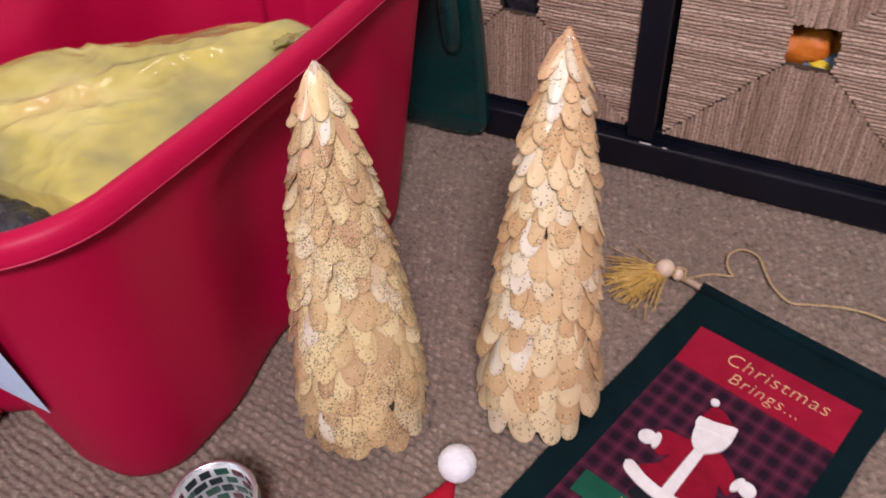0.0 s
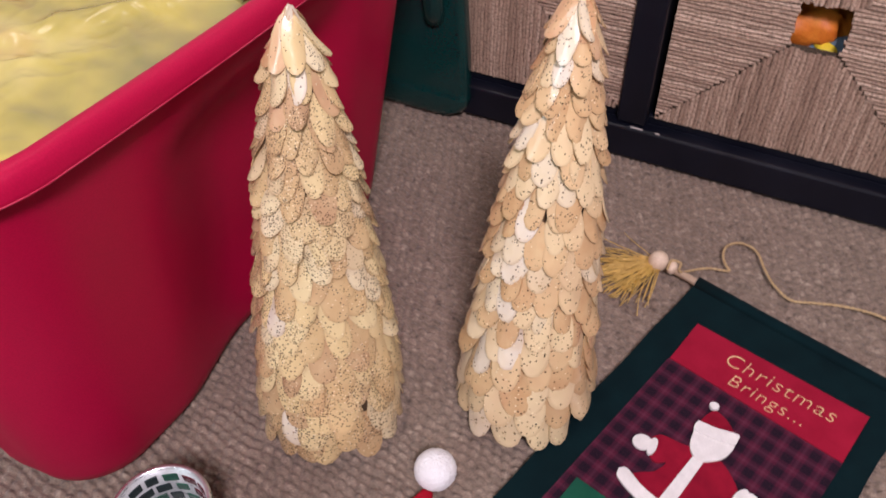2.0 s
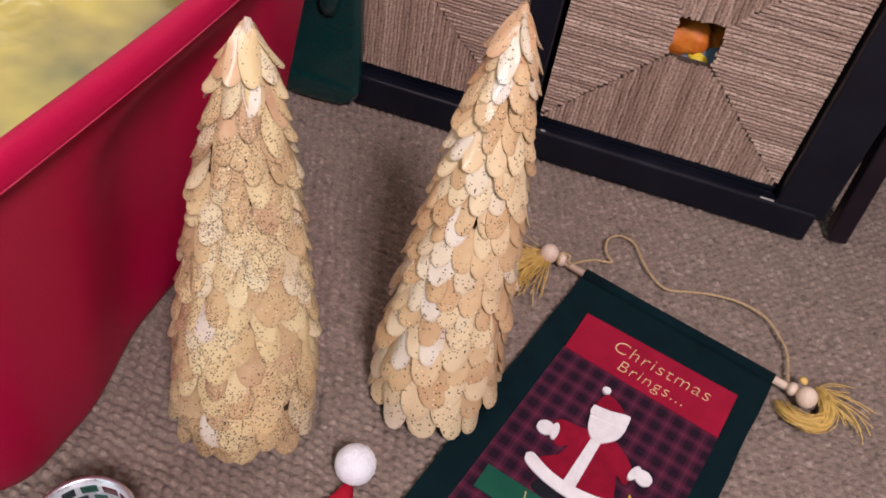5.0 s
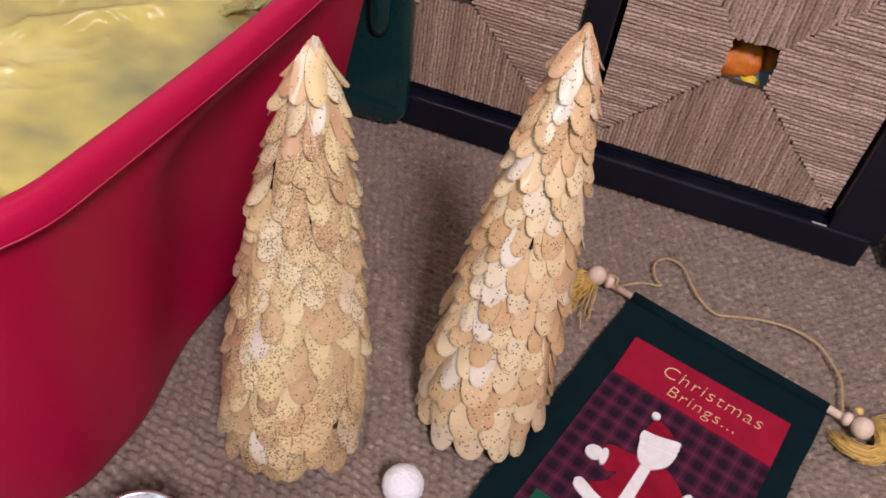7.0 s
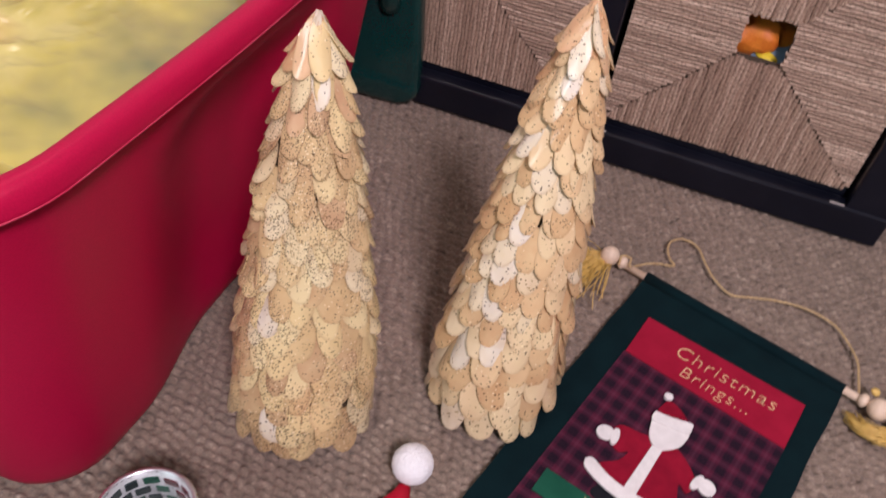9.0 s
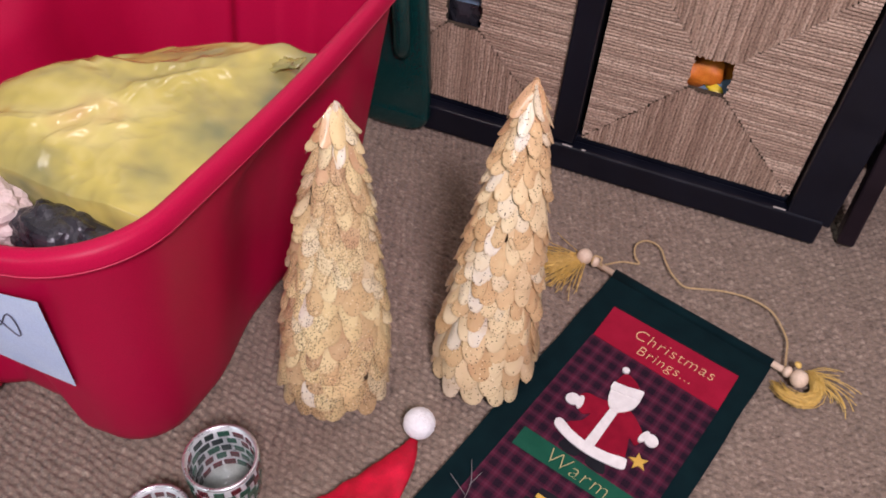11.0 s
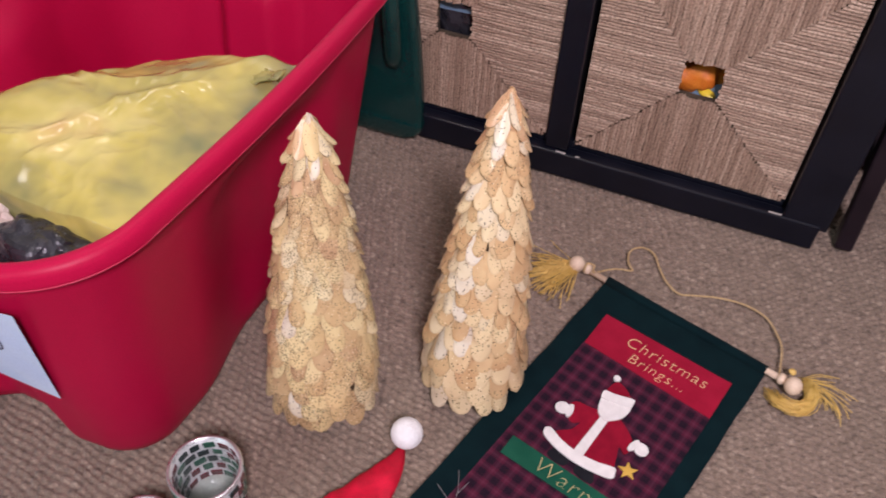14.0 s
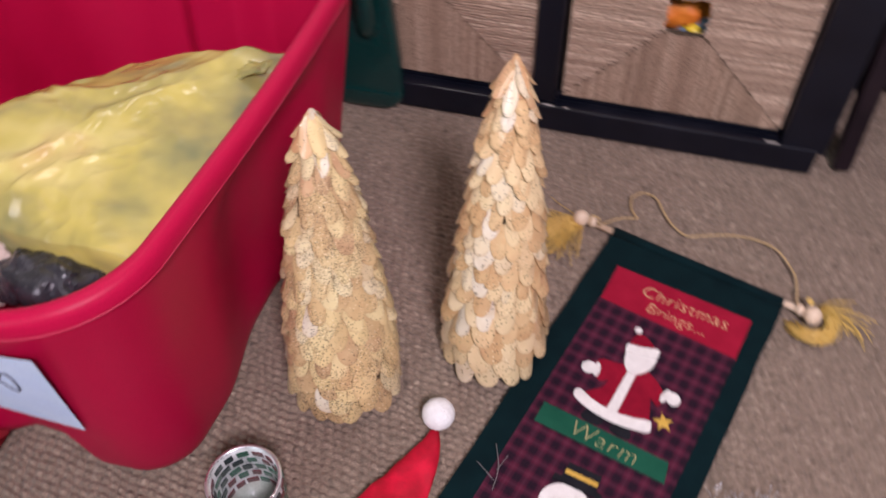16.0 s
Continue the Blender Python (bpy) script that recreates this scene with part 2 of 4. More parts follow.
RED_FELT = surface("red_felt", (0.28, 0.006, 0.026), (0.36, 0.010, 0.036), 0.95, 40, 1500, 0.5, 0.0006, sheen=0.04, spec=0.1)
COAT_FELT = surface("coat_felt", (0.20, 0.004, 0.018), (0.29, 0.007, 0.026), 0.95, 60, 1500, 0.5, 0.0006, sheen=0.04, spec=0.1)
WHITE_FELT = surface("white_felt", (0.72, 0.68, 0.64), (0.85, 0.81, 0.77), 0.95, 90, 1300, 0.6, 0.0008, sheen=0.04, spec=0.1)
STRIP_FELT = surface("strip_green_felt", (0.008, 0.070, 0.040), (0.014, 0.095, 0.055), 0.95, 40, 1500, 0.5, 0.0006, sheen=0.04, spec=0.1)
BLACK_FELT = surface("black_felt", (0.010, 0.010, 0.013), (0.02, 0.02, 0.024), 0.95, 40, 1500, 0.5, 0.0006, spec=0.1)
STAR_FELT = surface("mustard_felt", (0.55, 0.33, 0.06), (0.66, 0.42, 0.09), 0.9, 60, 1300, 0.5, 0.0006, spec=0.1)
THREAD = surface("gold_thread", (0.72, 0.50, 0.24), (0.86, 0.66, 0.36), 0.5, 300, 2500, 0.4, 0.0003)
THREAD_DULL = surface("dull_gold_thread", (0.40, 0.36, 0.16), (0.52, 0.46, 0.22), 0.5, 300, 2500, 0.4, 0.0003)
CORD = surface("old_gold_cord", (0.42, 0.28, 0.13), (0.62, 0.45, 0.23), 0.5, 300, 2500, 0.4, 0.0003)
TASSEL = surface("yellow_tassel_silk", (0.66, 0.42, 0.09), (0.80, 0.56, 0.17), 0.42, 200, 2000, 0.3, 0.0003)
WOOD = surface("pale_turned_wood", (0.70, 0.52, 0.36), (0.80, 0.64, 0.48), 0.5, 60, 500, 0.2, 0.0004)
VELVET = surface("red_hat_velour", (0.30, 0.001, 0.012), (0.72, 0.004, 0.040), 0.50, 34, 900, 0.5, 0.001, sheen=0.0, spec=0.3)
POMPOM = surface("white_fleece", (0.80, 0.78, 0.76), (0.90, 0.89, 0.87), 0.95, 120, 1400, 0.35, 0.0012, sheen=0.3)
JUG = surface("green_can_plastic", (0.003, 0.030, 0.028), (0.005, 0.046, 0.041), 0.14, 8, 500, 0.1, 0.0004, coat=0.6)
PAPER = surface("pale_blue_paper", (0.60, 0.72, 0.97), (0.68, 0.79, 0.98), 0.8, 20, 500, 0.2, 0.0004)
INK = surface("blue_grey_ink", (0.06, 0.06, 0.10), (0.10, 0.10, 0.15), 0.7)
GROUT = surface("silver_grout", (0.52, 0.54, 0.53), (0.72, 0.74, 0.73), 0.25, 80, 900, 0.3, 0.0004, metal=0.35)
MIRROR_RIM = surface("silver_rim", (0.62, 0.64, 0.64), (0.78, 0.80, 0.80), 0.22, 80, 900, 0.1, 0.0002, metal=0.85)
CUP_GLASS = surface("cloudy_green_glass", (0.36, 0.42, 0.37), (0.50, 0.55, 0.48), 0.10, 60, 500, 0.1, 0.0003, coat=0.6)
T_GREEN = surface("green_glass_tile", (0.020, 0.075, 0.050), (0.035, 0.115, 0.075), 0.12, 200, 900, 0.1, 0.0002, coat=0.5)
T_RED = surface("wine_glass_tile", (0.085, 0.012, 0.020), (0.13, 0.020, 0.030), 0.12, 200, 900, 0.1, 0.0002, coat=0.5)
T_DARK = surface("dark_glass_tile", (0.016, 0.028, 0.030), (0.03, 0.045, 0.045), 0.12, 200, 900, 0.1, 0.0002, coat=0.5)
ORANGE = surface("orange_plastic", (0.70, 0.14, 0.015), (0.86, 0.30, 0.03), 0.5, 45, 500, 0.1, 0.0004, coat=0.05)
YELLOW = surface("yellow_plastic", (0.85, 0.62, 0.03), (0.9, 0.7, 0.06), 0.3)
BLUE = surface("pale_blue_plastic", (0.16, 0.26, 0.36), (0.22, 0.33, 0.44), 0.3)
BLACK_FILM = surface("black_film", (0.012, 0.012, 0.016), (0.05, 0.05, 0.06), 0.2, 40, 300, 0.4, 0.002, coat=0.2)
PINK_PAPER = surface("crumpled_pink_tissue", (0.66, 0.52, 0.46), (0.80, 0.70, 0.64), 0.7, 40, 300, 0.5, 0.002)
WALL = surface("wall_paint", (0.42, 0.38, 0.34), (0.46, 0.42, 0.38), 0.85, 6, 300, 0.2, 0.0005)
WALL_LIGHT = surface("white_wall_paint", (0.80, 0.79, 0.75), (0.85, 0.84, 0.80), 0.8, 6, 300, 0.2, 0.0005)
CEIL = surface("ceiling_paint", (0.80, 0.79, 0.76), (0.84, 0.83, 0.80), 0.9, 6, 300, 0.2, 0.0005)
TRIM = surface("white_gloss_trim", (0.76, 0.75, 0.71), (0.82, 0.81, 0.77), 0.35, 10, 300, 0.1, 0.0004)
SILVER = surface("silver_tinsel", (0.72, 0.74, 0.78), (0.9, 0.9, 0.93), 0.18, 300, 1500, 0.2, 0.0004, metal=0.8)
TWIG = surface("dull_grey_twig", (0.16, 0.14, 0.14), (0.26, 0.24, 0.24), 0.6)
BERRY = surface("frosted_berry", (0.20, 0.015, 0.035), (0.58, 0.24, 0.27), 0.65, 170, 900, 0.5, 0.001)
RIBBON_RED = surface("red_ribbon_cloth", (0.34, 0.012, 0.028), (0.46, 0.02, 0.04), 0.8, 40, 900, 0.4, 0.0006)


# ---- mesh helpers ----
def part(name, bm, material, parent, label=""):
    """Links a bmesh as one mesh object under a thing or a part."""
    me = bpy.data.meshes.new(name)
    bm.normal_update()
    bm.to_mesh(me)
    bm.free()
    ob = new(name, me)
    me.materials.append(material)
    ob.parent = parent
    if label:
        ob["label"] = label
    return ob


def smooth(ob, on=True):
    ob.data.polygons.foreach_set("use_smooth", [on] * len(ob.data.polygons))
    return ob


def thing(name, m, label, category, group="", kind=""):
    ob = new(name)
    ob.empty_display_size = 0.02
    ob.matrix_world = m
    return tagged(ob, label, category, group, kind)


def box(bm, lo, hi, bevel=0.0):
    r = bmesh.ops.create_cube(bm, size=1.0)
    c = [(a + b) / 2 for a, b in zip(lo, hi)]
    s = [b - a for a, b in zip(lo, hi)]
    for v in r["verts"]:
        v.co = Vector([c[i] + v.co[i] * s[i] for i in range(3)])
    if bevel:
        edges = list({e for v in r["verts"] for e in v.link_edges})
        bmesh.ops.bevel(bm, geom=edges, offset=bevel, segments=2, affect="EDGES", profile=0.5)
    return bm


def boxes(*items, bevel=0.003):
    bm = bmesh.new()
    for lo, hi in items:
        box(bm, lo, hi, bevel)
    return bm


def rings_mesh(rings, close_start=True, close_end=True, loop=True):
    """A skin over rings of points, each ring closed."""
    bm = bmesh.new()
    rows = [[bm.verts.new(p) for p in ring] for ring in rings]
    n = len(rows[0])
    for a, b in zip(rows, rows[1:]):
        for i in range(n if loop else n - 1):
            bm.faces.new((a[i], a[(i + 1) % n], b[(i + 1) % n], b[i]))
    if close_start:
        bm.faces.new(rows[0][::-1])
    if close_end:
        bm.faces.new(rows[-1])
    bmesh.ops.recalc_face_normals(bm, faces=bm.faces)
    return bm


def tube(points, radius, sides=8, bm=None, taper=None):
    """A round rod along points."""
    own = bm is None
    bm = bm or bmesh.new()
    pts = [Vector(p) for p in points]
    rows = []
    for i, p in enumerate(pts):
        d = (pts[min(i + 1, len(pts) - 1)] - pts[max(i - 1, 0)]).normalized()
        side = d.cross(Vector((0, 0, 1)))
        side = side.normalized() if side.length > 1e-4 else Vector((1, 0, 0))
        up = side.cross(d)
        r = radius if taper is None else radius * taper[i]
        rows.append([bm.verts.new(p + r * (math.cos(2 * math.pi * k / sides) * side + math.sin(2 * math.pi * k / sides) * up)) for k in range(sides)])
    for a, b in zip(rows, rows[1:]):
        for k in range(sides):
            bm.faces.new((a[k], a[(k + 1) % sides], b[(k + 1) % sides], b[k]))
    bm.faces.new(rows[0][::-1])
    bm.faces.new(rows[-1])
    return bm


def spline(points, steps=8):
    """Points along a smooth curve through the given ones."""
    p = [Vector(q) for q in points]
    p = [2 * p[0] - p[1]] + p + [2 * p[-1] - p[-2]]
    out = []
    for i in range(1, len(p) - 2):
        for s in range(steps):
            t = s / steps
            a, b, c, d = p[i - 1:i + 3]
            out.append(0.5 * ((2 * b) + (c - a) * t + (2 * a - 5 * b + 4 * c - d) * t * t + (3 * b - a - 3 * c + d) * t ** 3))
    out.append(p[-2])
    return out


def ball(radius, centre=(0, 0, 0), squash=(1, 1, 1), segs=20, rough=0.0, freq=100):
    bm = bmesh.new()
    bmesh.ops.create_uvsphere(bm, u_segments=segs, v_segments=segs * 2 // 3, radius=radius)
    for v in bm.verts:
        k = 1 + rough * noise.noise(v.co * freq)
        v.co = Vector([v.co[i] * squash[i] * k + centre[i] for i in range(3)])
    return bm


def smoothstep(a, b, x):
    t = min(1, max(0, (x - a) / (b - a)))
    return t * t * (3 - 2 * t)


# ---- the room ----
SHELF_POSE = pose(0.395, 0.945, 0, 0, 0, -6.6)


def carpet():
    def axis(lo, a, b, hi, step):
        return np.concatenate([np.linspace(lo, a, 8)[:-1], np.arange(a, b, step), np.linspace(b, hi, 8)])
    xs, ys = axis(-2.6, -0.70, 0.95, 2.6, 0.0020), axis(-2.2, 0.18, 1.30, 2.2, 0.0020)
    x, y = np.meshgrid(xs, ys)
    # loops lie in rows that run with the shelf, shifted by half a loop from row to row
    c, s = math.cos(radians(-14)), math.sin(radians(-14))
    u, v = x * c + y * s, -x * s + y * c
    wob = 0.0016 * np.sin(u * 90 + 3 * np.sin(v * 31)) + 0.0012 * np.sin(u * 41 + v * 67)
    row = (v + wob) / 0.0092
    k = np.floor(row)
    col = u / 0.0122 + 0.38 * k + 0.14 * np.sin(k * 12.9898) + 0.10 * np.sin(u * 133 + k)
    h = np.abs(np.sin(np.pi * row)) ** 0.8 * (0.22 + 0.78 * np.abs(np.sin(np.pi * col)) ** 0.8)
    cell = np.abs(np.sin(k * 12.9898 + np.floor(col) * 78.233) * 43758.5453) % 1.0
    h *= 0.76 + 0.24 * cell
    h *= 0.80 + 0.20 * np.sin(u * 57 + 5 * np.sin(v * 43)) * np.sin(v * 71)
    z = -0.0103 + 0.0108 * h
    inside = (x > -0.70) & (x < 0.95) & (y > 0.18) & (y < 1.30)
    z = np.where(inside, z, -0.002)
    verts = np.stack([x, y, z], -1).reshape(-1, 3)
    ny, nx = x.shape
    i = (np.arange(ny - 1)[:, None] * nx + np.arange(nx - 1)[None]).ravel()
    faces = np.stack([i, i + 1, i + nx + 1, i + nx], -1)
    me = bpy.data.meshes.new("floor")
    me.from_pydata(verts.tolist(), [], faces.tolist())
    me.materials.append(CARPET)
    ob = new("floor", me)
    smooth(ob)
    tagged(ob, "beige brown flecked loop pile carpet", "carpet", kind="structure")


def room():
    carpet()
    z = 2.42
    # South, east and west walls and the ceiling are unseen, added to bounce light.
    for name, lo, hi in (("wall_north", (-2.6, 1.412, -0.01), (2.6, 1.512, z)), ("wall_south", (-2.6, -2.3, -0.01), (2.6, -2.2, z)),
                         ("wall_west", (-2.7, -2.3, -0.01), (-2.6, 1.58, z)), ("wall_east", (2.6, -2.3, -0.01), (2.7, 1.58, z))):
        ob = part(name, boxes((lo, hi), bevel=0), WALL_LIGHT if name == "wall_north" else WALL, None)
        tagged(ob, "plain cream painted room wall", "wall", kind="structure")
    tagged(part("ceiling", boxes(((-2.7, -2.3, z), (2.7, 1.58, z + 0.1)), bevel=0), CEIL, None), "plain white painted ceiling", "ceiling", kind="structure")
    tagged(part("baseboard", boxes(((-2.6, 1.396, 0), (2.6, 1.412, 0.11)), bevel=0.004), TRIM, None), "white painted baseboard along the wall", "baseboard", kind="structure")


room()


# ---- the shelf and its baskets ----
def shelf_unit():
    t = thing("shelf_unit", SHELF_POSE, "low black-brown cube shelf unit holding two woven baskets", "shelf")
    d = 0.33
    part("bottom_rail", boxes(((-0.86, -0.008, 0.0), (0.0, 0.016, 0.046))), SHELF, t)
    part("bottom_board", boxes(((-0.86, 0.018, 0.0), (-0.056, d, 0.056))), SHELF, t)
    part("side_panel", boxes(((-0.055, -0.0055, 0.0365), (0.010, d, 0.425))), SHELF, t)
    part("side_panel", boxes(((-0.86, 0.018, 0.057), (-0.80, d, 0.425))), SHELF, t)
    part("divider", boxes(((-0.425, 0.000, 0.0475), (-0.387, d, 0.425))), SHELF, t)
    part("top_board", boxes(((-0.86, 0.0, 0.426), (0.010, d, 0.470))), SHELF, t)
    # Pale strips: a chip by the divider, plus the rail's edge highlight painted on.
    for x, ln in ((-0.404, 0.016), (-0.372, 0.006), (-0.075, 0.018)):
        part("pale_edge_strip", boxes(((x, -0.0056, 0.0455), (x + ln, -0.0026, 0.0466)), bevel=0), PALE_STRIP, t, "pale strip on the rail's edge, part chip, part painted highlight")
    part("back_panel", boxes(((-0.80, d - 0.008, 0.057), (-0.056, d - 0.002, 0.424)), bevel=0), SHELF, t)


HOLE_AT = (-0.004, -0.010)


def basket_front(w, h, hole, pitch=0.0048):
    """Rope wound out from a square hole: strands run level beside it and upright above and below it."""
    rng = random.Random(5)
    bm = bmesh.new()

    def strand(a, b, across):
        a, b = Vector(a), Vector(b)
        n = max(2, int((b - a).length / 0.011))
        rows = []
        ph = rng.random() * 9
        for i in range(n + 1):
            f = i / n
            p = a.lerp(b, f)
            q = 0.0006 * math.sin(ph + f * 14) + rng.uniform(-0.0004, 0.0004)
            out = 0.0006 * math.sin(ph * 2 + f * 9) + rng.uniform(-0.0004, 0.0004)
            ring = []
            for ang in (0, 50, 90, 130, 180):
                c, s = math.cos(radians(ang)), math.sin(radians(ang))
                v = p + across * (c * pitch * 0.56 + q) + Vector((0, -s * 0.0029 - out, 0))
                ring.append(bm.verts.new(v))
            rows.append(ring)
        for r0, r1 in zip(rows, rows[1:]):
            for k in range(4):
                bm.faces.new((r0[k], r0[k + 1], r1[k + 1], r1[k]))

    hw, hh, g = w / 2, h / 2, hole / 2
    x0, z0 = HOLE_AT
    n = int(h / pitch)
    for i in range(n):
        z = -hh + (i + 0.5) * h / n
        k = max(0, (abs(z - z0) - g) / (hh - math.copysign(z0, (z - z0) * z0) - g))
        for side in (1, -1):
            e = x0 + side * (g + (hw - side * x0 - g) * k + rng.uniform(-0.002, 0.002))
            if abs(e) < hw - 0.003:
                strand((min(e, side * hw), 0, z), (max(e, side * hw), 0, z), Vector((0, 0, 1)))
    n = int(w / pitch)
    for i in range(n):
        x = -hw + (i + 0.5) * w / n
        k = max(0, (abs(x - x0) - g) / (hw - math.copysign(x0, (x - x0) * x0) - g))
        for side in (1, -1):
            e = z0 + side * (g + (hh - side * z0 - g) * k + rng.uniform(-0.002, 0.002))
            if abs(e) < hh - 0.003:
                strand((x, 0, min(e, side * hh)), (x, 0, max(e, side * hh)), Vector((1, 0, 0)))
    bmesh.ops.recalc_face_normals(bm, faces=bm.faces)
    return bm


def basket(mid):
    w, h, g = 0.320, 0.345, 0.054
    m = SHELF_POSE @ pose(mid, 0.014, 0.0575 + h / 2)
    t = thing("storage_basket", m, "square woven seagrass basket with a hole in its front", "basket", "baskets in the shelf")
    smooth(part("woven_front", basket_front(w, h, g), ROPE, t))["kind"] = "stuff"
    a, b, k = w / 2 - 0.002, h / 2 - 0.002, g / 2 + 0.001
    x0, z0 = HOLE_AT
    part("front_panel", boxes(((-a, 0.001, -b), (x0 - k, 0.009, b)), ((x0 + k, 0.001, -b), (a, 0.009, b)), ((x0 - k, 0.001, -b), (x0 + k, 0.009, z0 - k)), ((x0 - k, 0.001, z0 + k), (x0 + k, 0.009, b)), bevel=0), BASKET_IN, t)
    part("side", boxes(((-a, 0.01, -b), (-a + 0.008, 0.275, b)), bevel=0.002), ROPE, t)
    part("side", boxes(((a - 0.008, 0.01, -b), (a, 0.275, b)), bevel=0.002), ROPE, t)
    part("back", boxes(((-a + 0.009, 0.267, -b), (a - 0.009, 0.275, b)), bevel=0.002), ROPE, t)
    part("base", boxes(((-a + 0.009, 0.01, -b), (a - 0.009, 0.266, -b + 0.008)), bevel=0.002), ROPE, t)
    return t


shelf_unit()
basket(-0.2195)
basket(-0.5870)


def toy_in_basket():
    m = SHELF_POSE @ pose(-0.2195, 0.072, 0.0665)
    t = thing("toy_bucket", m, "orange plastic toy with yellow and blue parts inside the basket", "toy")
    smooth(part("dome", ball(0.056, (-0.022, 0.004, 0.132), (0.95, 0.70, 0.52), 28, 0.30, 40), ORANGE, t))
    smooth(part("rim", ball(0.026, (0.012, -0.018, 0.116), (0.8, 0.7, 0.30), 20, 0.15, 40), YELLOW, t, "yellow plastic rim"))
    smooth(part("base", ball(0.060, (0.022, -0.004, 0.072), (1.0, 0.75, 1.0), 20), BLUE, t, "pale blue plastic base"))


def film_in_basket():
    m = SHELF_POSE @ pose(-0.587, 0.085, 0.0665)
    ob = part("plastic_bag", ball(0.09, (0, 0, 0.12), (1.0, 0.6, 1.3), 28, 0.22, 28), BLACK_FILM, None)
    ob.matrix_world = m
    tagged(ob, "crumpled black plastic bag inside the basket", "bag")


toy_in_basket()
film_in_basket()
tagged(part("photo_card", boxes(((-0.05, 0.0, 0.0), (0.05, 0.002, 0.06)), bevel=0.0005), BLUE, None), "pale blue glossy card inside the basket", "card").matrix_world = SHELF_POSE @ pose(-0.600, 0.032, 0.222, -12, 0, 3)


# ---- the dark chair beside the shelf ----
def chair():
    t = thing("wooden_chair", pose(0.447, 0.968, 0, 0, 0, -9), "dark mahogany-stained wooden chair with slatted side rails", "chair")
    for x, y in ((0, 0), (0.42, 0.0), (0.0, 0.40), (0.42, 0.40)):
        bm = boxes(((x - 0.013, y - 0.018, 0), (x + 0.013, y + 0.018, 0.44)), bevel=0.004)
        for v in bm.verts:  # every leg leans to -x towards the top, shaped to fit the camera's view
            v.co.x -= 0.003 + 0.055 * v.co.z
        part("leg", bm, CHAIR, t)
    for x0, x1, y, z, hh in ((-0.016, 0.400, 0.18, 0.022, 0.029), (-0.016, 0.400, 0.18, 0.088, 0.020), (-0.016, 0.400, 0.172, 0.113, 0.029), (-0.016, 0.400, 0.18, 0.170, 0.027), (-0.014, 0.378, 0.0, 0.39, 0.045), (-0.014, 0.378, 0.40, 0.39, 0.045)):
        part("rail", boxes(((x0, y - 0.010, z), (x1, y + 0.010, z + hh)), bevel=0.003), CHAIR, t)
    for x in (0, 0.42):
        part("stretcher", boxes(((x - 0.020, 0.019, 0.105), (x, 0.381, 0.133)), bevel=0.003), CHAIR, t)
    part("seat", boxes(((-0.03, -0.03, 0.4405), (0.42, 0.41, 0.465)), bevel=0.006), CHAIR, t)


chair()


# ---- the green watering can ----
def can():
    t = thing("watering_can", pose(-0.318, 1.0115, 0, 0, 0, -6.6), "dark green plastic watering can in front of the shelf", "watering can")

    def outline(hx, hy, z, r=0.0098, n=10):
        pts = []
        for cx, cy, a0 in ((1, 1, 0), (-1, 1, 90), (-1, -1, 180), (1, -1, 270)):
            for i in range(n + 1):
                a = radians(a0 + 90 * i / n)
                pts.append((cx * (hx - r) + r * math.cos(a), cy * (hy - r) + r * math.sin(a), z))
        return pts
    prof = [(0.052, 0.0102, 0.0), (0.068, 0.0115, 0.003), (0.082, 0.0125, 0.011), (0.089, 0.0135, 0.022), (0.0905, 0.0138, 0.032), (0.0900, 0.0132, 0.035), (0.0890, 0.0118, 0.038), (0.0900, 0.0125, 0.05), (0.089, 0.0125, 0.10), (0.083, 0.0125, 0.18), (0.075, 0.012, 0.26), (0.060, 0.0115, 0.30), (0.040, 0.011, 0.32)]
    smooth(part("body", rings_mesh([outline(a, b, z) for a, b, z in prof]), JUG, t))
    path = spline([(0.044, -0.010, 0.150), (0.048, -0.022, 0.168), (0.048, -0.028, 0.215), (0.044, -0.024, 0.26), (0.034, -0.012, 0.295)], 8)
    smooth(part("handle", tube(path, 0.014, 14), JUG, t))
    smooth(part("spout", tube(spline([(-0.07, 0, 0.06), (-0.10, 0, 0.15), (-0.13, 0, 0.26)], 6), 0.012, 12), JUG, t))


can()


# ---- the red storage tub ----
TUB = pose(-0.4805, 0.605, 0, 0, 0, -8.3)
HX, HY, RIM_Z = 0.2343, 0.318, 0.389


def tub_ring(inset, z, recess):
    """One level of the tub's wall: a rounded oblong whose sides are set back between the corners."""
    hx, hy = HX - inset, HY - inset * 0.92
    r = 0.112 - 0.048 * min(1, max(0, inset / 0.0694))
    sides = [(hx, -hy + r, hx, hy - r), (hx - r, hy, -hx + r, hy), (-hx, hy - r, -hx, -hy + r), (-hx + r, -hy, hx - r, -hy)]
    normal = [(1, 0), (0, 1), (-1, 0), (0, -1)]
    pts = []
    for k, (x0, y0, x1, y1) in enumerate(sides):
        ln = math.hypot(x1 - x0, y1 - y0)
        for i in range(44):
            f = i / 44
            off = abs(f - 0.5) * ln
            back = recess * (smoothstep(0.150, 0.020, off) if k % 2 == 0 else smoothstep(0.072, 0.028, off))
            bow = 0.006 * math.sin(math.pi * f)
            pts.append((x0 + (x1 - x0) * f + normal[k][0] * (bow - back), y0 + (y1 - y0) * f + normal[k][1] * (bow - back), z))
        a0 = k * 90
        mx, my = [(hx - r, hy - r), (-hx + r, hy - r), (-hx + r, -hy + r), (hx - r, -hy + r)][k]
        for i in range(14):
            a = radians(a0 + 90 * i / 14)
            pts.append((mx + r * math.cos(a), my + r * math.sin(a), z))
    return pts


